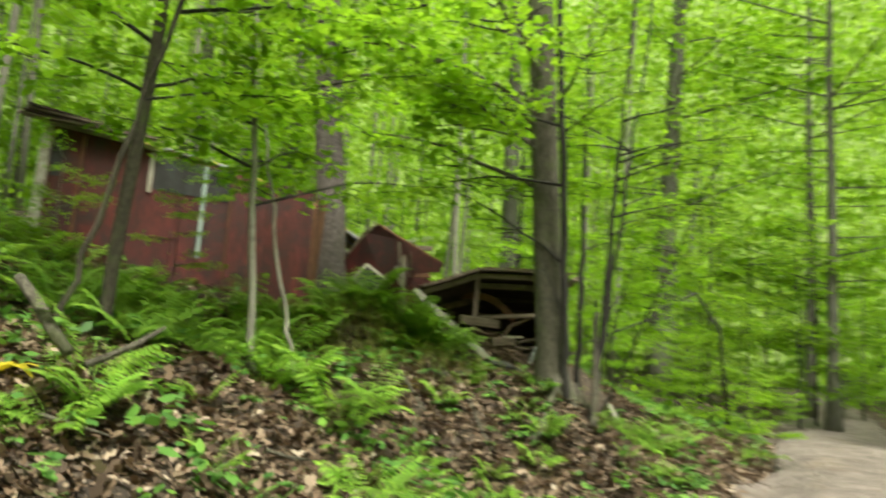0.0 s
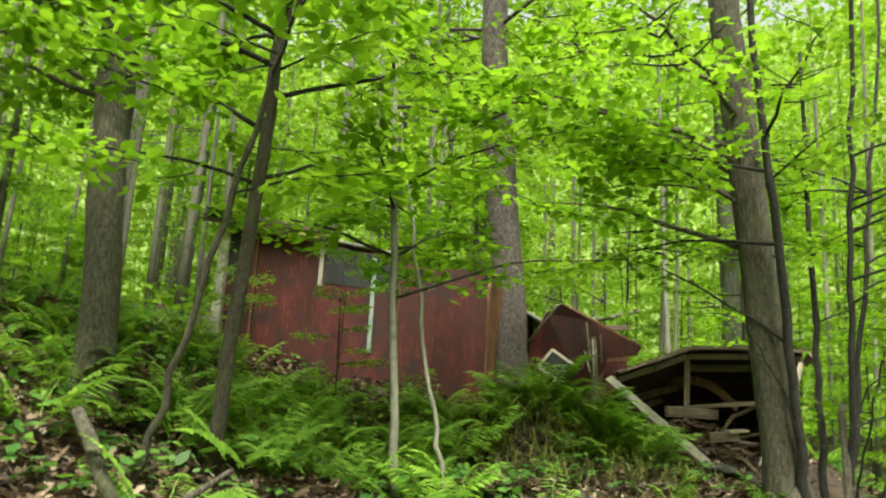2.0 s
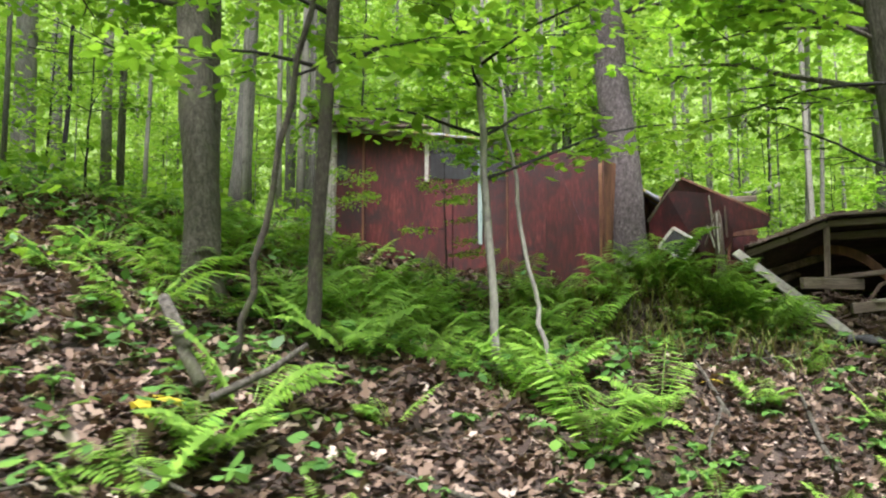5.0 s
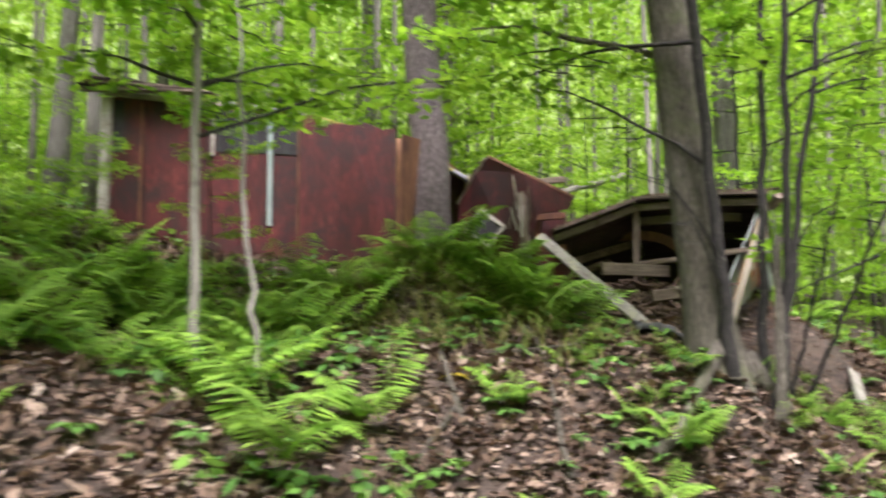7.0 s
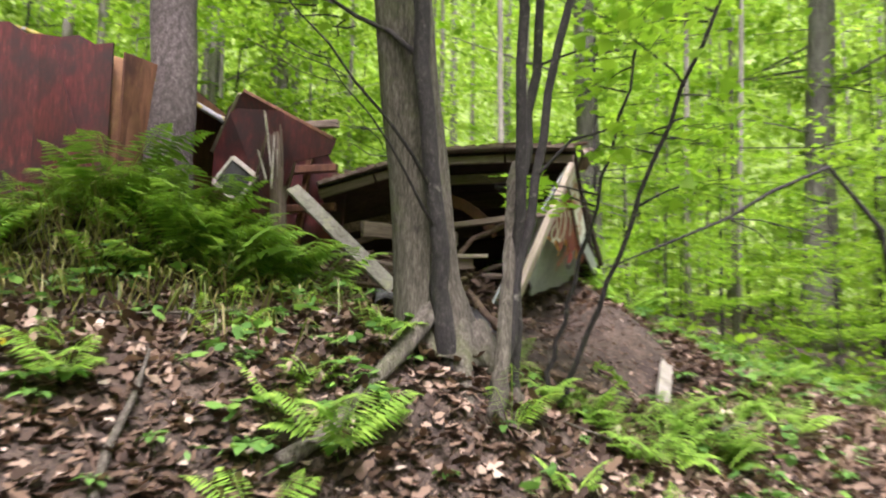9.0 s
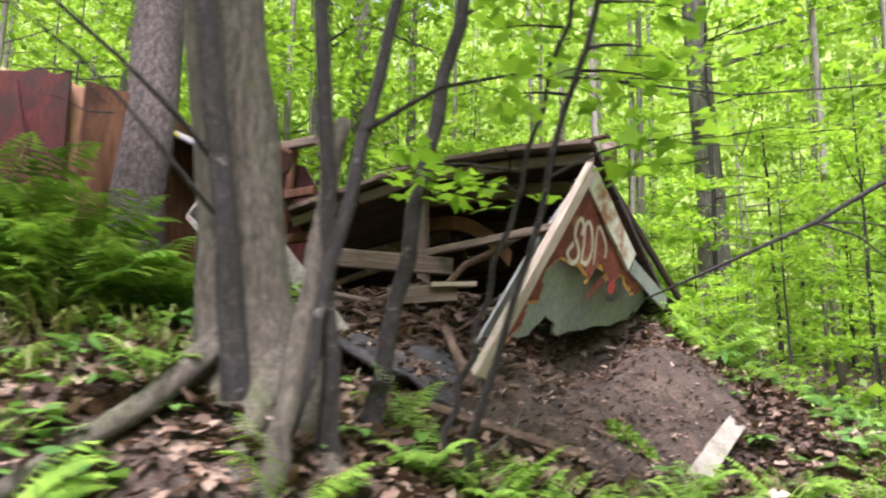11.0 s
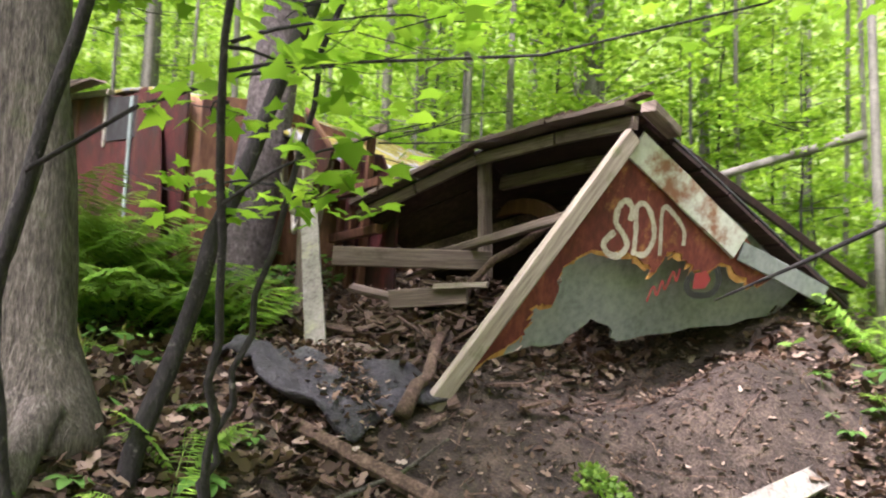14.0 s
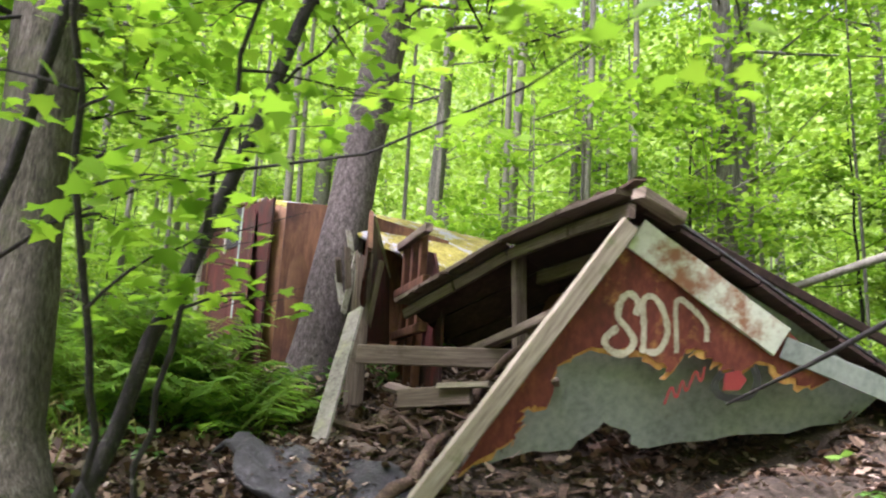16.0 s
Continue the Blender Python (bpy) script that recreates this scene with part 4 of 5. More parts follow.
def build_arching_branch():
    rng, rs = random.Random(31), np.random.RandomState(31)
    root = thing("arching_branch", "long thin maple branch arching over the wreck", "branch", at_=(1.9, 8.5, 2.2))
    o = Vector((1.9, 8.5, 2.2))
    P = [Vector(p) - o for p in [(1.92, 8.39, 1.96), (2.06, 8.67, 2.19), (2.25, 8.94, 2.31), (2.51, 9.22, 2.35), (2.99, 9.58, 2.33), (3.55, 9.82, 2.37), (4.06, 10.01, 2.5)]]
    vs, fs = tube(P, [0.011, 0.008, 0.0065, 0.0055, 0.0045, 0.0035, 0.002], 6, rng, 0.05)
    obj("branch", vs, fs, M_DARK, root, "", True)
    p = np.concatenate([spray(rs, P[4], P[6], 35, 0.35, 0.1), spray(rs, P[5], P[6], 30, 0.4)])
    leaves("crown", p, rs.uniform(0.05, 0.085, len(p)), M_LEAF, root, MAPLE, 0.4, 0.12, 31)
    dead = thing("dead_branch", "bare dead branch reaching across the gable", "branch", at_=(2.17, 11.67, 1.73))
    o = Vector((2.17, 11.67, 1.73))
    P = [Vector(p) - o for p in ((2.2, 11.6, 1.70), (2.6, 11.7, 1.88), (3.29, 11.77, 2.18), (3.7, 12.0, 2.45), (4.3, 12.4, 2.75), (4.9, 12.9, 2.2), (5.2, 13.2, 0.6))]
    vs, fs = tubes([tube(P, [0.006, 0.011, 0.016, 0.018, 0.02, 0.028, 0.035], 7, rng, 0.06),
                    tube([P[2], P[2] + Vector((0.25, 0.1, -0.1)), P[2] + Vector((0.5, 0.15, -0.35))], [0.009, 0.007, 0.004], 5),
                    tube([P[2], P[2] + Vector((0.3, 0.15, 0.0)), P[2] + Vector((0.8, 0.3, -0.12))], [0.009, 0.007, 0.004], 5)])
    obj("branch", vs, fs, M_DARK, dead, "", True)


build_arching_branch()


# ---------------- woods around ----------------
def wood_variant(name, label, height, r0, seed, kind_):
    rng, rs = random.Random(seed), np.random.RandomState(seed)
    root = thing(name, label, "tree", "trees of the wood")
    lean = Vector((rng.uniform(-0.04, 0.04), rng.uniform(-0.04, 0.04), 0))
    pts = [lean * (height * (i / 12)) + Vector((rng.uniform(-0.02, 0.02), rng.uniform(-0.02, 0.02), -0.25 + height * i / 12)) for i in range(13)]
    rad = [r0 * (1 - 0.75 * i / 12) * (1 + 0.5 * math.exp(-i * 1.5)) for i in range(13)]
    vs, fs = tube(pts, rad, 10, rng, 0.05)
    bark = M_HAZYBARK if kind_ == "tall" else M_SMOOTH if seed % 2 else M_DARK
    obj("trunk", vs, fs, bark, root, "", True)
    if kind_ == "tall":
        ll = ring_limbs(rng, 28, height * 0.22, height * 0.9, 1.5, 3.8, 27, 1.0)
        size = 0.19
    else:
        ll = ring_limbs(rng, 17, height * 0.16, height, 0.6, 1.7, 90, 0.6)
        size = 0.115
    tw, lp = [], []
    for (h, be, le, rise, cnt, wd) in ll:
        s = lean * h + Vector((0, 0, h - 0.25))
        e = s + Vector((math.cos(radians(be)), math.sin(radians(be)), rise)) * le
        r = max(0.006, 0.009 * le)
        tw.append(tube(path_pts(s, e, 3, 0.06, rng), [r, r * 0.8, r * 0.5, r * 0.2], 5))
        lp.append(spray(rs, s, e, cnt, wd))
    vs, fs = tubes(tw)
    tagged(obj("branchwork", vs, fs, bark, root, "", True), kind="stuff")
    p = np.concatenate(lp)
    leaves("crown", p, rs.uniform(0.6, 1.3, len(p)) * size, M_LEAF, root, RHOMB if kind_ == "tall" else OVAL, 0.4, 0.1, seed)
    return root


def pole_variant(seed, height, r0):
    """A thin straight tree whose leaves start high up."""
    rng, rs = random.Random(seed), np.random.RandomState(seed)
    root = thing("pole_tree", "thin straight young tree with a high crown", "tree", "trees of the wood")
    lean = rng.uniform(-0.03, 0.03)
    pts = [(lean * height * f + rng.uniform(-0.03, 0.03), rng.uniform(-0.03, 0.03), -0.2 + height * f) for f in (0, 0.15, 0.3, 0.5, 0.75, 1)]
    vs, fs = tube(pts, [r0 * 1.2, r0, r0 * 0.9, r0 * 0.8, r0 * 0.5, r0 * 0.15], 8, rng, 0.05)
    obj("trunk", vs, fs, M_HAZYBARK if seed % 2 else M_SMOOTH, root, "", True)
    p = rs.normal(0, 1, (700, 3)) * (1.1, 1.1, height * 0.16) + (lean * height * 0.7, 0, height * 0.74)
    leaves("crown", p, rs.uniform(0.09, 0.2, len(p)), M_LEAF, root, RHOMB, 0.5, 0.1, seed)
    return root


def in_view_lane(x, y):
    """The open bank with the wreck, and the path, where no wild tree stands."""
    s, d = sd(x, y)
    if (-4.6 if -2 < s < 11 else -TRAIL_W - 0.4) < d < 0.9 and s < 19:
        return True
    if 2.6 < x < 9.0 and 10 < y < 17.5:
        return True
    if -3 < s < 15.5 and 0 <= d < 9.3:
        return not (x < -5.6 and y < 9.0 and d > 5.5)
    return False


def plant_woods():
    rng = random.Random(404)
    tall = [wood_variant("forest_tree", "tall straight forest tree in full leaf", h, r, 500 + i, "tall") for i, (h, r) in enumerate(((17, 0.20), (15, 0.14), (19, 0.26), (14, 0.11)))]
    young = [wood_variant("understory_sapling", "thin understory sapling with layered leaves", h, r, 600 + i, "young") for i, (h, r) in enumerate(((4.6, 0.028), (3.4, 0.02), (5.6, 0.036), (2.6, 0.016), (6.5, 0.045)))]

    def put(src, x, y, k):
        return copy_thing(src, pose(x, y, g1(x, y), 0, 0, rng.uniform(0, 360)) @ Matrix.Diagonal((k, k, k, 1)))

    poles = [pole_variant(900 + i, h, r) for i, (h, r) in enumerate(((13, 0.05), (11, 0.035), (15, 0.07)))]
    spots = []

    def free(x, y, r):
        return all((x - a) ** 2 + (y - b) ** 2 > r * r for a, b in spots)

    for src, n, r0, r1, gap in ((tall, 50, 8.5, 42, 3.4), (young, 200, 4, 34, 1.0)):
        made, tries = 0, 0
        while made < n and tries < 6000:
            tries += 1
            ang = radians(rng.uniform(20, 215)) if rng.random() < 0.86 else radians(rng.uniform(0, 360))
            rr = r0 + (r1 - r0) * rng.random() ** 0.75
            x, y = 0.5 + rr * math.cos(ang), 6.5 + rr * math.sin(ang)
            s, d = sd(x, y)
            if in_view_lane(x, y) or not free(x, y, gap) or (src is tall and -8 < s < 17 and -12 < d < 0) or (x < -4.5 and y < 15 and rr < 19 and (src is tall or rng.random() < 0.55)):
                continue
            spots.append((x, y))
            put(src[made % len(src)], x, y, rng.uniform(0.85, 1.2))
            made += 1
    made = 0
    while made < 110:
        ang, rr = radians(rng.uniform(40, 205)), rng.uniform(7, 30)
        x, y = 0.5 + rr * math.cos(ang), 6.5 + rr * math.sin(ang)
        if in_view_lane(x, y):
            continue
        put(poles[made % 3], x, y, rng.uniform(0.8, 1.2))
        made += 1
    for src in tall + young + poles:
        x, y = at(rng.uniform(-14, -6), rng.uniform(3, 8))
        src.matrix_basis = pose(x, y, g1(x, y))
    for x, y, k in ((4.6, 13.2, 0.36), (3.7, 13.9, 0.42), (5.4, 12.9, 0.4), (6.0, 14.6, 0.6), (4.9, 15.5, 0.7), (3.0, 15.2, 0.5), (2.2, 14.7, 0.4), (5.3, 11.6, 0.3), (-3.0, 8.6, 0.35), (-4.2, 8.2, 0.4), (-7.2, 7.4, 0.6), (-5.4, 4.0, 0.4), (6.6, 15.8, 0.8), (5.6, 17.0, 0.9), (3.9, 16.6, 0.8)):
        put(young[int(k * 100) % 3], x, y, k)
    for (x, y, src, k) in ((1.9, 19.5, tall[2], 1.0), (-3.6, 17.0, tall[0], 0.95), (9.4, 17.6, tall[1], 1.0)):
        put(src, x, y, k)


plant_woods()


def far_woods():
    rs = np.random.RandomState(9)
    n = 105000
    a = rs.uniform(0, 2 * np.pi, n)
    r = rs.uniform(38, 62, n)
    x, y = 0.5 + r * np.cos(a), 6.5 + r * np.sin(a)
    z = gz(x, y) + 29 * rs.rand(n) ** 0.95
    s, d = sd(x, y)
    p = np.stack([x, y, z], -1)
    tagged(leaves("far_woods", p, rs.uniform(0.4, 0.95, len(p)), M_HAZYLEAF, shape=RHOMB, tilt=0.8, seed=5), "dense green woods in the distance", "woods", kind="stuff")
    n = 110000
    a = rs.uniform(radians(15), radians(215), n)
    r = 15 + 24 * rs.rand(n) ** 0.7
    x, y = 0.5 + r * np.cos(a), 6.5 + r * np.sin(a)
    clump = np.sin(1.3 * x + 0.4 * y) * np.sin(0.9 * y - 0.5 * x + 1) + rs.normal(0, 0.35, n)
    z = gz(x, y) + 0.4 + 10 * rs.rand(n)
    s, d = sd(x, y)
    ok = (clump > -0.25) & ~((d < 1.2) & (d > -TRAIL_W - 0.8) & (z - gz(x, y) < 4))
    p = np.stack([x, y, z], -1)[ok]
    tagged(leaves("woodland_foliage", p, rs.uniform(0.12, 0.3, len(p)), M_HAZYLEAF, shape=RHOMB, tilt=0.5, seed=6), "layered green foliage of the deeper woods", "foliage", kind="stuff")


far_woods()


def build_backdrop():
    """The green distance behind the last trees, a plain glowing ring 74 m off."""
    m, n, l, b = mat("glowing_green_distance", 1.0)
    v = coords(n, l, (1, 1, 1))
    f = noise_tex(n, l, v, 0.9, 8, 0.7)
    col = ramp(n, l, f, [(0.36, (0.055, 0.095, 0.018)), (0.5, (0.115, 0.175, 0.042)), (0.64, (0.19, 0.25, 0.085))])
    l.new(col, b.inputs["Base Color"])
    # Emission stands in for daylight and haze on the far leaves.
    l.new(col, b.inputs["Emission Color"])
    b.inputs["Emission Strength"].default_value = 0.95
    vs, fs = [], []
    k = 72
    for i in range(k):
        a = 2 * math.pi * i / k
        top = 43 + 3 * math.sin(5 * a) + 2 * math.sin(11 * a + 1)
        for z in (-8, top):
            vs.append((0.5 + 74 * math.cos(a), 6.5 + 74 * math.sin(a), z))
    for i in range(k):
        j = (i + 1) % k
        fs.append((2 * i, 2 * i + 1, 2 * j + 1, 2 * j))
    tagged(obj("backdrop", vs, fs, m), "glowing green ring standing in for hazy distant forest", "backdrop", kind="structure")


build_backdrop()


# ---------------- ferns and small plants ----------------
def fern_mesh(seed, fronds, length):
    rng = random.Random(seed)
    vs, fs = [], []
    for k in range(fronds):
        be = 2 * math.pi * (k + rng.uniform(-0.3, 0.3)) / fronds
        L = length * rng.uniform(0.75, 1.15)
        d = Vector((math.cos(be), math.sin(be), 0))
        s = Vector((-d.y, d.x, 0))
        lift, droop = rng.uniform(0.95, 1.45), rng.uniform(0.6, 0.95)
        n = 20
        prev = None
        for i in range(n + 1):
            f = i / n
            p = d * L * (0.08 + 0.85 * f) * 0.85 + Vector((0, 0, L * (lift * f - droop * f * f * 0.95)))
            if prev is not None:
                o = len(vs)
                vs += [prev - s * 0.003, prev + s * 0.003, p + s * 0.003, p - s * 0.003]
                fs.append((o, o + 1, o + 2, o + 3))
            prev = p
            if i > 2:
                wl = L * 0.23 * math.sin(math.pi * (0.12 + 0.88 * f)) ** 0.8 * (1.0 if f < 0.6 else 1 - (f - 0.6) * 1.6)
                for side in (-1, 1):
                    tip = p + s * side * wl + d * wl * 0.35 + Vector((0, 0, -wl * rng.uniform(0.1, 0.4)))
                    h = L / n * 0.52
                    mid = p.lerp(tip, 0.45)
                    o = len(vs)
                    vs += [p - d * h * 0.4, mid - d * h, tip, mid + d * h]
                    fs.append((o, o + 1, o + 2, o + 3))
    return vs, fs


def build_fern(seed, fronds, length):
    root = thing("fern", "green fern with arching feathery fronds", "fern", "ferns on the bank")
    for k in range(fronds):
        vs, fs = fern_mesh(seed * 31 + k, 1, length)
        ob = obj("frond", vs, fs, M_FERN, root)
        ob.rotation_euler = (0, 0, 2 * math.pi * (k + 0.5 * math.sin(k * 7.1)) / fronds)
    return root


def plant_ferns():
    rng = random.Random(55)
    sources = [build_fern(700 + i, n, L) for i, (n, L) in enumerate(((9, 0.72), (8, 0.6), (11, 0.85), (7, 0.42)))]
    clusters = [(-2.0, 6.1, 0.75, 0.45, 26), (-2.9, 6.6, 0.6, 0.6, 16), (-1.7, 7.5, 0.6, 0.45, 16), (-0.85, 8.75, 0.6, 0.2, 17), (-0.1, 8.82, 0.28, 0.16, 11), (-3.4, 7.6, 0.9, 0.8, 18), (-3.9, 5.3, 0.5, 0.5, 8), (-2.6, 8.6, 0.8, 0.4, 14),
                (-0.1, 9.6, 0.4, 0.25, 16), (-0.75, 9.2, 0.45, 0.12, 12), (-0.1, 9.0, 0.3, 0.15, 9), (0.5, 7.9, 0.3, 0.2, 2), (1.0, 6.9, 0.5, 0.4, 2), (-0.9, 4.7, 0.5, 0.4, 4), (-1.6, 3.9, 0.4, 0.4, 4), (0.2, 5.9, 0.5, 0.3, 4), (2.6, 8.3, 0.2, 0.15, 2),
                (3.4, 12.7, 0.45, 0.5, 9), (3.5, 11.2, 0.4, 0.4, 4), (3.2, 10.2, 0.2, 0.3, 2), (4.1, 11.9, 0.4, 0.4, 5), (4.4, 13.2, 0.6, 0.8, 9), (2.9, 13.6, 0.5, 0.5, 10), (2.2, 7.2, 0.3, 0.2, 2), (5.2, 14.4, 0.8, 1.0, 14), (0.6, 13.9, 1.4, 0.5, 12), (-5.2, 7.4, 0.8, 0.8, 12), (2.7, 9.7, 0.3, 0.3, 2),
                (-0.25, 4.7, 0.3, 0.3, 3), (-1.75, 3.7, 0.3, 0.3, 2), (0.6, 5.7, 0.4, 0.3, 4), (1.1, 7.8, 0.3, 0.3, 4), (3.1, 10.9, 0.15, 0.3, 4), (2.6, 11.9, 0.2, 0.2, 2), (1.95, 9.05, 0.22, 0.15, 6), (2.35, 9.0, 0.2, 0.2, 4), (2.1, 8.0, 0.3, 0.2, 4), (0.2, 7.0, 0.5, 0.3, 2), (-0.5, 6.2, 0.5, 0.3, 2), (2.62, 9.5, 0.22, 0.2, 6)]
    first = True
    used = set()
    for cx, cy, sx, sy, n in clusters:
        for _ in range(n):
            x, y = rng.gauss(cx, sx), rng.gauss(cy, sy)
            s, d = sd(x, y)
            if d < trail_edge(s) + 0.25 or math.hypot(x - 1.45, y - 8.6) < 0.35 or (0.6 < x < 2.4 and 9.3 < y < 12.5) or (y > 9.45 and -5.3 < x < -0.6) or (2.35 < x < 3.0 and 9.9 < y < 11.8):
                continue
            i = rng.randrange(4)
            m = pose(x, y, g1(x, y) - 0.01, rng.uniform(-8, 8), rng.uniform(-8, 8), rng.uniform(0, 360))
            if i in used:
                copy_thing(sources[i], m @ Matrix.Diagonal((*([rng.uniform(0.6, 1.15) * (0.55 if d < 3.2 else 0.88 if -1.6 < x < 0.5 and y > 8.0 else 0.85)] * 3), 1)))
            else:
                used.add(i)
                sources[i].matrix_basis = m


plant_ferns()


def small_plants():
    rs = np.random.RandomState(61)
    n = 9000
    x, y = rs.uniform(-8, 7, n), rs.uniform(1, 17, n)
    s, d = sd(x, y)
    patch = np.sin(1.9 * x + 0.7) * np.sin(1.6 * y) + 0.6 * np.sin(4.1 * x - 2.7 * y)
    bare = (x > 0.3) & (x < 2.9) & (y > 9.3) & (y < 12.2)
    ok = (d > trail_edge(s) + 0.05) & (patch > 0.25 - 0.6 * (y > 12) - 0.5 * (x < -4) - 0.4 * (y < 8.5)) & ~bare
    x, y = x[ok], y[ok]
    h = rs.uniform(0.03, 0.20, len(x))
    p = np.stack([x, y, gz(x, y) + h], -1)
    p = np.concatenate([p + rs.normal(0, 0.035, p.shape) * (1, 1, 0.3) for _ in range(4)])
    tagged(leaves("low_herbs", p, rs.uniform(0.04, 0.12, len(p)), M_HERB, shape=OVAL, tilt=0.35, seed=62), "low green herbs and seedlings on the forest floor", "undergrowth", kind="stuff")
    n = 34000
    a = rs.uniform(0, 2 * np.pi, n)
    r = 5 + 36 * rs.rand(n) ** 0.8
    x, y = 0.5 + r * np.cos(a), 6.5 + r * np.sin(a)
    s, d = sd(x, y)
    ok = ((d > 9.3) | (s > 14) | (d < -TRAIL_W - 0.2) | ((x < -4.4) & (y < 9.2))) & ~((d < 0.2) & (d > -TRAIL_W - 0.2))
    x, y = x[ok], y[ok]
    p = np.stack([x, y, gz(x, y) + rs.uniform(0.02, 0.55, len(x)) ** 1.3], -1)
    tagged(leaves("woodland_undergrowth", p, rs.uniform(0.08, 0.22, len(p)), M_LEAF, shape=RHOMB, tilt=0.5, seed=63), "bright green undergrowth beneath the trees", "undergrowth", kind="stuff")


small_plants()


def litter():
    rs = np.random.RandomState(71)
    n = 170000
    x, y = at(rs.uniform(-0.5, 16, n), 0.1 + 8.5 * rs.rand(n) ** 1.4)
    s, d = sd(x, y)
    dirt = (x > 1.45) & (x < 2.75) & (y > 9.9) & (y < 12.3)
    keep = (d > trail_edge(s) + rs.uniform(-0.25, 0.12, n)) & (~dirt | (rs.rand(n) < 0.6)) & ((y < 12.6) | (rs.rand(n) < 0.5))
    x, y = x[keep], y[keep]
    p = np.stack([x, y, gz(x, y) + rs.uniform(0.004, 0.035, len(x))], -1)
    bare = np.where((x > 1.45) & (x < 2.75) & (y > 9.9) & (y < 12.3), 0.5, 1.0)
    tagged(leaves("leaf_litter", p, bare * (0.025 + 0.085 * rs.rand(len(p)) ** 1.6), M_LITTER, shape=CRISP, tilt=0.35, cup=-0.35, seed=72), "dry brown fallen leaves over the forest floor", "leaf litter", kind="stuff")
    k = 900
    x, y = rs.normal(1.05, 0.26, k), rs.normal(9.93, 0.10, k)
    p = np.stack([x, y, gz(x, y) + rs.uniform(0.09, 0.14, k)], -1)
    tagged(leaves("leaves_on_felt", p, rs.uniform(0.02, 0.06, k), M_LITTER, shape=CRISP, tilt=0.3, cup=-0.35, seed=77), "pale crumbled leaves lying on the roofing felt", "leaf litter", kind="stuff")
    m = 45000
    a, r = rs.uniform(0, 2 * np.pi, m), 24 * rs.rand(m) ** 0.6
    x, y = 0.5 + r * np.cos(a), 6.5 + r * np.sin(a)
    s, d = sd(x, y)
    ok = (d < -TRAIL_W - 0.1) | (d > 8.3) | (s > 15.8) | (s < -0.4)
    ok &= ~((d < 0.2) & (d > -TRAIL_W - 0.1))
    x, y = x[ok], y[ok]
    p = np.stack([x, y, gz(x, y) + rs.uniform(0.004, 0.03, len(x))], -1)
    tagged(leaves("woodland_leaf_litter", p, rs.uniform(0.05, 0.13, len(p)), M_LITTER, shape=RHOMB, tilt=0.3, cup=-0.3, seed=74), "brown fallen leaves under the surrounding trees", "leaf litter", kind="stuff")
    n = 1500
    t = []
    rng = random.Random(73)
    for _ in range(n):
        x, y = rng.uniform(-6, 5), rng.uniform(1, 14)
        if sd(x, y)[1] < 0.2:
            continue
        a = rng.uniform(0, 6.28)
        L = rng.uniform(0.08, 0.5)
        q = (x + L * math.cos(a), y + L * math.sin(a))
        r = rng.uniform(0.002, 0.006)
        t.append(tube([(x, y, g1(x, y) + 0.02), ((x + q[0]) / 2 + 0.02, (y + q[1]) / 2, g1((x + q[0]) / 2, (y + q[1]) / 2) + 0.035), (*q, g1(*q) + 0.02)], [r, r, r * 0.6], 4))
    vs, fs = tubes(t)
    tagged(obj("fallen_twigs", vs, fs, M_ROT), "thin fallen twigs scattered over the litter", "twigs", kind="stuff")


litter()


def rubble():
    rng = random.Random(75)
    vs, fs = [], []
    for _ in range(420):
        x, y = rng.gauss(0.85, 0.42), rng.gauss(10.75, 0.4)
        if y < 9.9:
            continue
        a, L, w, t = rng.uniform(0, 6.28), rng.uniform(0.04, 0.2), rng.uniform(0.015, 0.06), rng.uniform(0.006, 0.02)
        d, s_ = Vector((math.cos(a), math.sin(a), rng.uniform(-0.5, 0.5))), Vector((-math.sin(a), math.cos(a), rng.uniform(-0.4, 0.4)))
        n = d.cross(s_).normalized()
        c = Vector((x, y, g1(x, y) + rng.uniform(0.01, 0.09)))
        o = len(vs)
        for i in (-1, 1):
            for j in (-1, 1):
                for k in (-1, 1):
                    vs.append(c + d * L / 2 * i * rng.uniform(0.8, 1.1) + s_ * w / 2 * j * rng.uniform(0.7, 1.1) + n * t / 2 * k)
        fs += [tuple(o + i for i in q) for q in ((0, 1, 3, 2), (4, 6, 7, 5), (0, 4, 5, 1), (2, 3, 7, 6), (0, 2, 6, 4), (1, 5, 7, 3))]
    tagged(obj("wood_rubble", vs, fs, M_ROT), "splintered wood and bark rubble inside the wreck", "rubble", kind="stuff")


rubble()


def mound_grass():
    rs = np.random.RandomState(81)
    n = 900
    x, y = rs.normal(-0.7, 0.6, n), rs.normal(8.55, 0.33, n)
    p = np.stack([x, y, gz(x, y)], -1)
    a = rs.uniform(0, 2 * np.pi, n)
    L = rs.uniform(0.12, 0.32, n)
    dx, dy = np.cos(a), np.sin(a)
    v = np.zeros((n, 5, 3))
    w = 0.005
    side = np.stack([-dy * w, dx * w, 0 * a], -1)
    mid = p + np.stack([dx * L * 0.4, dy * L * 0.4, L * 0.7], -1)
    v[:, 0], v[:, 1] = p - side, p + side
    v[:, 2], v[:, 3] = mid + side, mid - side
    v[:, 4] = p + np.stack([dx * L * 0.95, dy * L * 0.95, L * 0.5], -1)
    k = np.arange(n) * 5
    f = np.stack([k, k + 1, k + 2, k + 3], -1).tolist() + np.stack([k + 3, k + 2, k + 4], -1).tolist()
    tagged(obj("mound_grass", v.reshape(-1, 3).tolist(), f, M_GRASS), "dry tangled grass over the earth mound", "grass", kind="stuff")


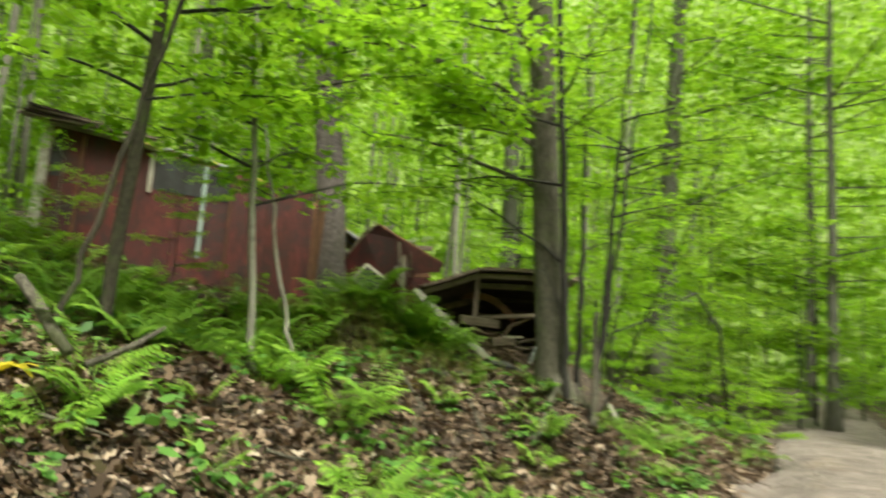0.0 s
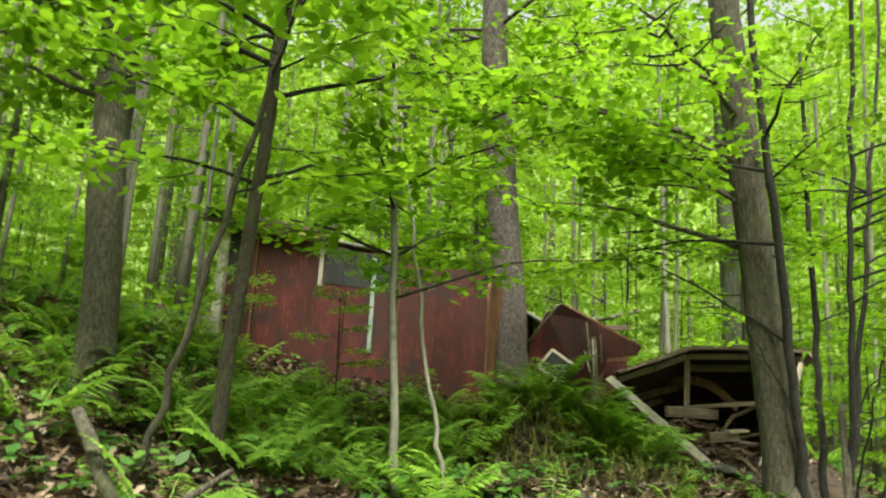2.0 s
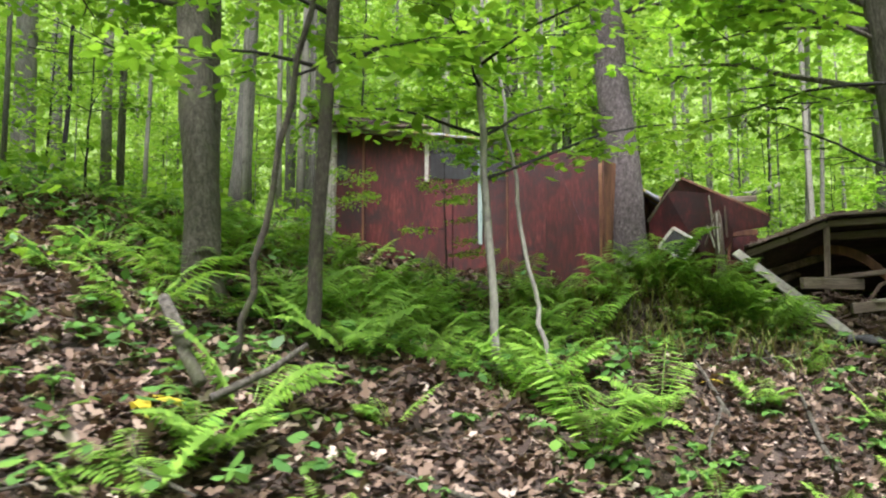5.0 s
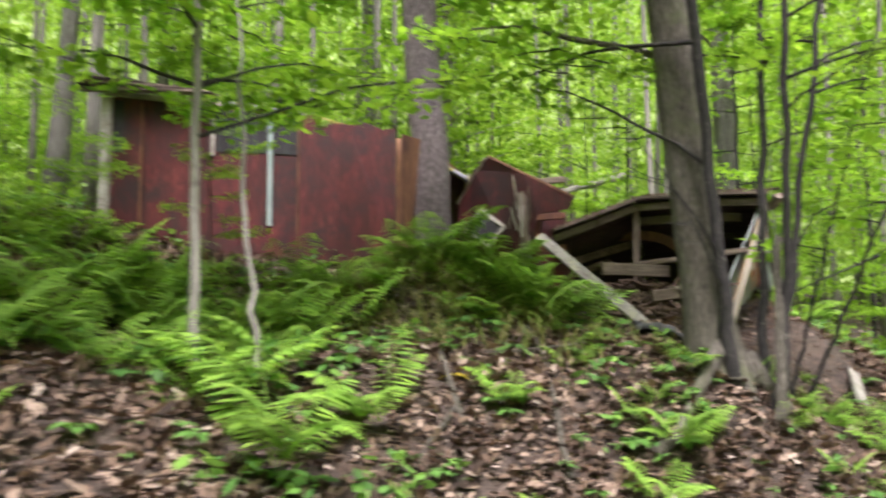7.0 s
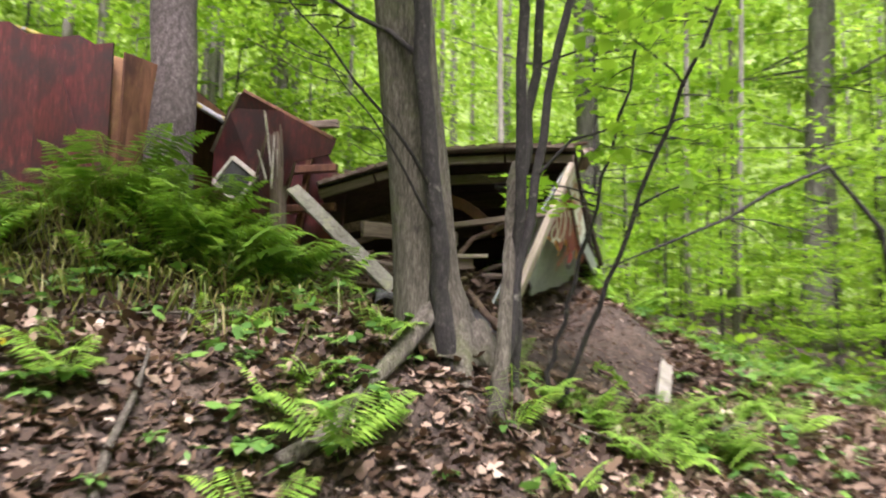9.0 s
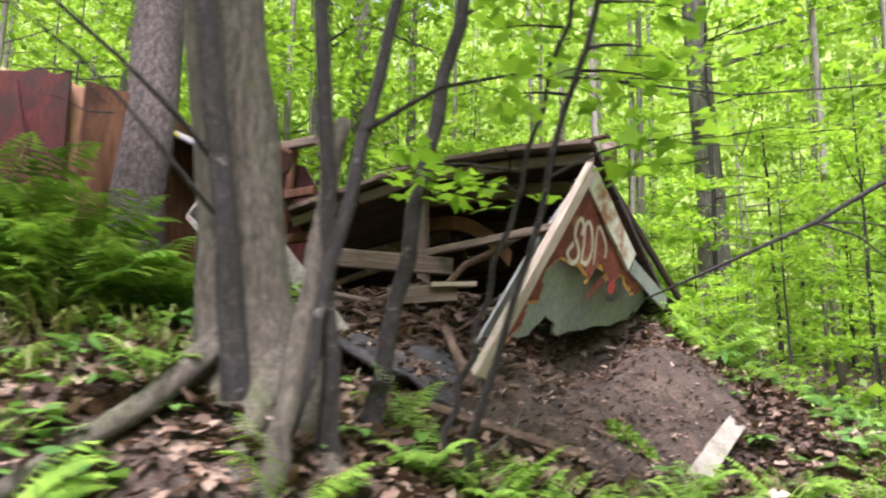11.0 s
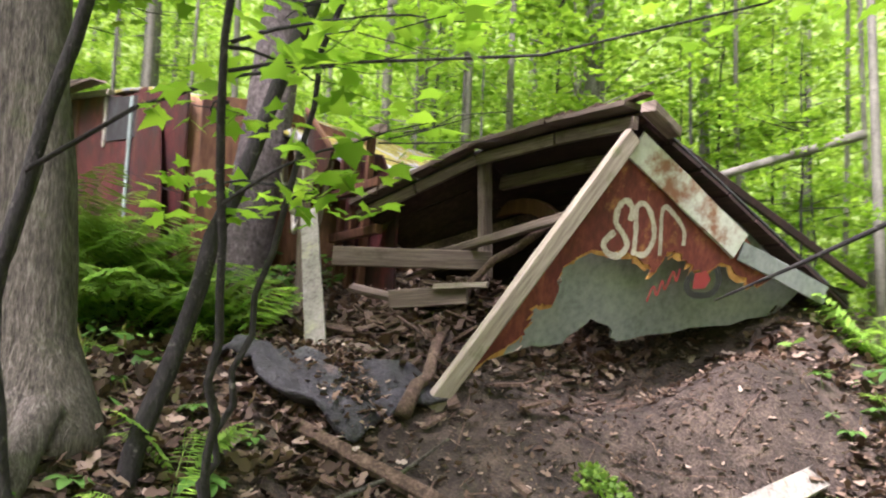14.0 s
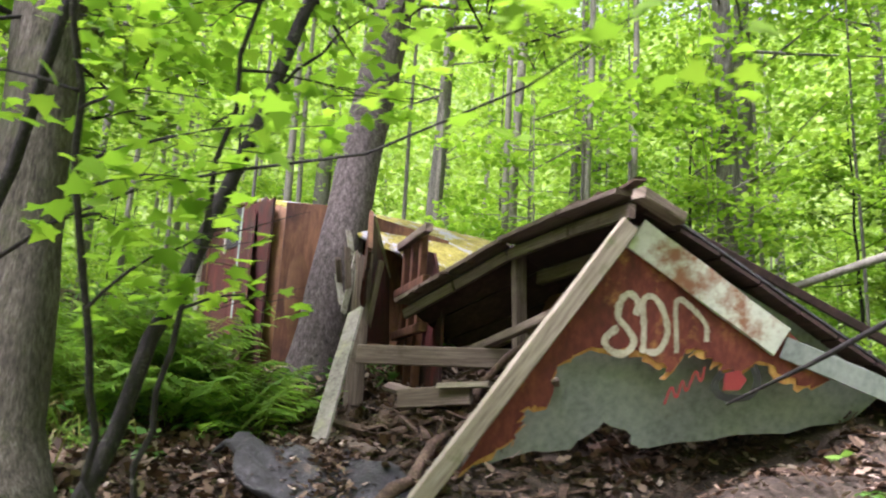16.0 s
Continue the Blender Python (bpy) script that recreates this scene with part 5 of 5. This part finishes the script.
mound_grass()


def moss_clump(x, y, r):
    """A low cushion of bright moss and seedlings."""
    rs = np.random.RandomState(int(x * 100))
    k = 420
    a, q = rs.uniform(0, 2 * np.pi, k), r * np.sqrt(rs.rand(k))
    px, py = x + q * np.cos(a), y + 0.8 * q * np.sin(a)
    p = np.stack([px, py, gz(px, py) + 0.10 * (1 - (q / r) ** 2) * rs.uniform(0.3, 1, k) + 0.01], -1)
    ob = leaves("moss_cushion", p, rs.uniform(0.018, 0.045, k), M_FERN, shape=OVAL, tilt=0.7, seed=int(y * 100))
    tagged(ob, "low bright green moss cushion on bare soil", "moss")


moss_clump(2.27, 10.71, 0.15)


def build_herb(seed, n, size):
    """A woodland seedling: a thin stem with a whorl of broad leaves."""
    rng, rs = random.Random(seed), np.random.RandomState(seed)
    root = thing("woodland_herb", "low woodland herb with broad green leaves", "plant", "herbs on the bank")
    h = rng.uniform(0.10, 0.2)
    vs, fs = tube([(0, 0, -0.03), (0.01, 0, h * 0.6), (0, 0.01, h)], [0.004, 0.003, 0.002], 5)
    obj("stem", vs, fs, M_HERB, root)
    for k in range(n):
        a = 2 * math.pi * (k + rng.uniform(-0.25, 0.25)) / n
        L = size * rng.uniform(0.75, 1.2)
        d, s_ = Vector((math.cos(a), math.sin(a), 0)), Vector((-math.sin(a), math.cos(a), 0))
        z0 = h + rng.uniform(-0.03, 0.01)
        vv, ff = [], []
        for i in range(6):
            f = i / 5
            w = L * 0.30 * math.sin(math.pi * min(1, 0.06 + f * 0.94)) ** 0.75
            c = d * (0.02 + L * f) + Vector((0, 0, z0 + L * (0.18 * f - 0.42 * f * f)))
            vv += [c - s_ * w + Vector((0, 0, w * 0.25)), c, c + s_ * w + Vector((0, 0, w * 0.25))]
        for i in range(5):
            o = i * 3
            ff += [(o, o + 1, o + 4, o + 3), (o + 1, o + 2, o + 5, o + 4)]
        obj("leaf", vv, ff, M_HERB, root, "", True)
    return root


def plant_herbs():
    rng = random.Random(67)
    src = [build_herb(800 + i, n, L) for i, (n, L) in enumerate(((6, 0.15), (5, 0.12), (7, 0.18), (4, 0.10)))]
    spots = []
    while len(spots) < 300:
        s, d = rng.uniform(1.5, 13.5), 0.65 + 4.0 * rng.random() ** 1.2
        x, y = at(s, d)
        if 0.2 < x < 2.5 and y > 9.5:
            continue
        spots.append((x, y))
    for i, (x, y) in enumerate(spots):
        k = rng.uniform(0.4, 0.85)
        m = pose(x, y, g1(x, y), rng.uniform(-10, 10), rng.uniform(-10, 10), rng.uniform(0, 360)) @ Matrix.Diagonal((k, k, k, 1))
        if i < 4:
            src[i].matrix_basis = m
        else:
            copy_thing(src[i % 4], m)


plant_herbs()


def yellow_plant(x, y, label, n, size):
    rng = random.Random(int(x * 100))
    root = thing("yellow_leaf_plant", label, "plant", at_=(x, y, g1(x, y)))
    for k in range(n):
        a = rng.uniform(0, 6.28)
        d, s_ = Vector((math.cos(a), math.sin(a), 0)), Vector((-math.sin(a), math.cos(a), 0))
        vv, ff = [], []
        for i in range(5):
            f = i / 4
            w = size * 0.14 * math.sin(math.pi * min(1, 0.1 + f * 0.9))
            c = d * size * f + Vector((0, 0, size * (0.7 * f - 0.75 * f * f) + 0.03))
            vv += [c - s_ * w, c + s_ * w]
        for i in range(4):
            ff.append((2 * i, 2 * i + 1, 2 * i + 3, 2 * i + 2))
        obj("leaf", vv, ff, M_YELLOW, root, "", True)


yellow_plant(-2.15, 3.85, "withered yellow strap leaves on the litter", 6, 0.28)
yellow_plant(-0.10, 7.28, "single yellowing upright leaf on the bank", 2, 0.2)


def logs():
    rng = random.Random(91)

    def log(label, pts, rad, material, name="log", cat="log", sides=10):
        vs, fs = tube(pts, rad, sides, rng, 0.08)
        tagged(obj(name, vs, fs, material, None, "", True), label, cat)

    log("dead grey log leaning in a forked stub", [(-1.88, 3.97, 1.30), (-2.0, 4.0, 1.42), (-2.12, 4.05, 1.55), (-2.26, 4.10, 1.68)], [0.03, 0.033, 0.032, 0.03], M_BARK, "dead_log")
    log("forked dead branch on the litter", [(-1.75, 3.9, 1.25), (-1.60, 4.1, 1.36), (-1.48, 4.2, 1.47)], [0.02, 0.017, 0.01], M_BARK, "dead_branch", "branch")
    log("crooked brown root snaking from the rubble", [(1.56, 10.08, 1.10), (1.43, 10.24, 1.22), (1.36, 10.36, 1.25), (1.20, 10.52, 1.42), (1.10, 10.66, 1.50), (1.09, 10.78, 1.64), (1.01, 10.88, 1.76), (1.12, 10.98, 1.92), (1.26, 11.02, 1.98), (1.5, 11.08, 2.12)], [0.04, 0.036, 0.033, 0.031, 0.028, 0.027, 0.026, 0.024, 0.026, 0.022], M_ROT, "root", "root")
    log("fallen dead trunk in the woods behind the wreck", [(-2.9, 16.5, 3.25), (-1.56, 17.56, 3.81), (-0.2, 18.6, 4.3)], [0.05, 0.06, 0.07], M_SMOOTH, "fallen_tree")
    for k in range(4):
        a = radians((230, 290, 190, 330)[k])
        p = Vector((1.46, 8.61, 0))
        q = [p + Vector((math.cos(a), math.sin(a), 0)) * r for r in (0.12, 0.32, 0.6)]
        log("exposed tree root at the foot of the maple", [(v.x, v.y, g1(v.x, v.y) + h) for v, h in zip(q, (0.14, 0.02, -0.04))], [0.085, 0.05, 0.02], M_BARK, "tree_root", "root")
    run = [(1.40, 8.36, 0.22), (1.29, 8.13, 0.07), (1.19, 7.85, 0.05), (1.13, 7.67, 0.05), (1.02, 7.47, 0.06)]
    log("exposed brown root running down from the maple", [(x, y, g1(x, y) + h) for x, y, h in run], [0.055, 0.045, 0.034, 0.03, 0.042], M_BARK, "tree_root", "root")
    for k in range(26):
        x, y = rng.uniform(-4, 3), rng.uniform(2.5, 9.5)
        if sd(x, y)[1] < 0.4:
            continue
        a, L = rng.uniform(0, 6.28), rng.uniform(0.4, 1.2)
        pts = [(x + L * f * math.cos(a) + rng.uniform(-.03, .03), y + L * f * math.sin(a) + rng.uniform(-.03, .03)) for f in (0, 0.35, 0.7, 1)]
        r = rng.uniform(0.008, 0.022)
        log("fallen bare stick on the leaf litter", [(px, py, g1(px, py) + 0.03 + 0.02 * i) for i, (px, py) in enumerate(pts)], [r, r, r * 0.8, r * 0.4], M_BARK, "fallen_stick", "stick", 6)


logs()
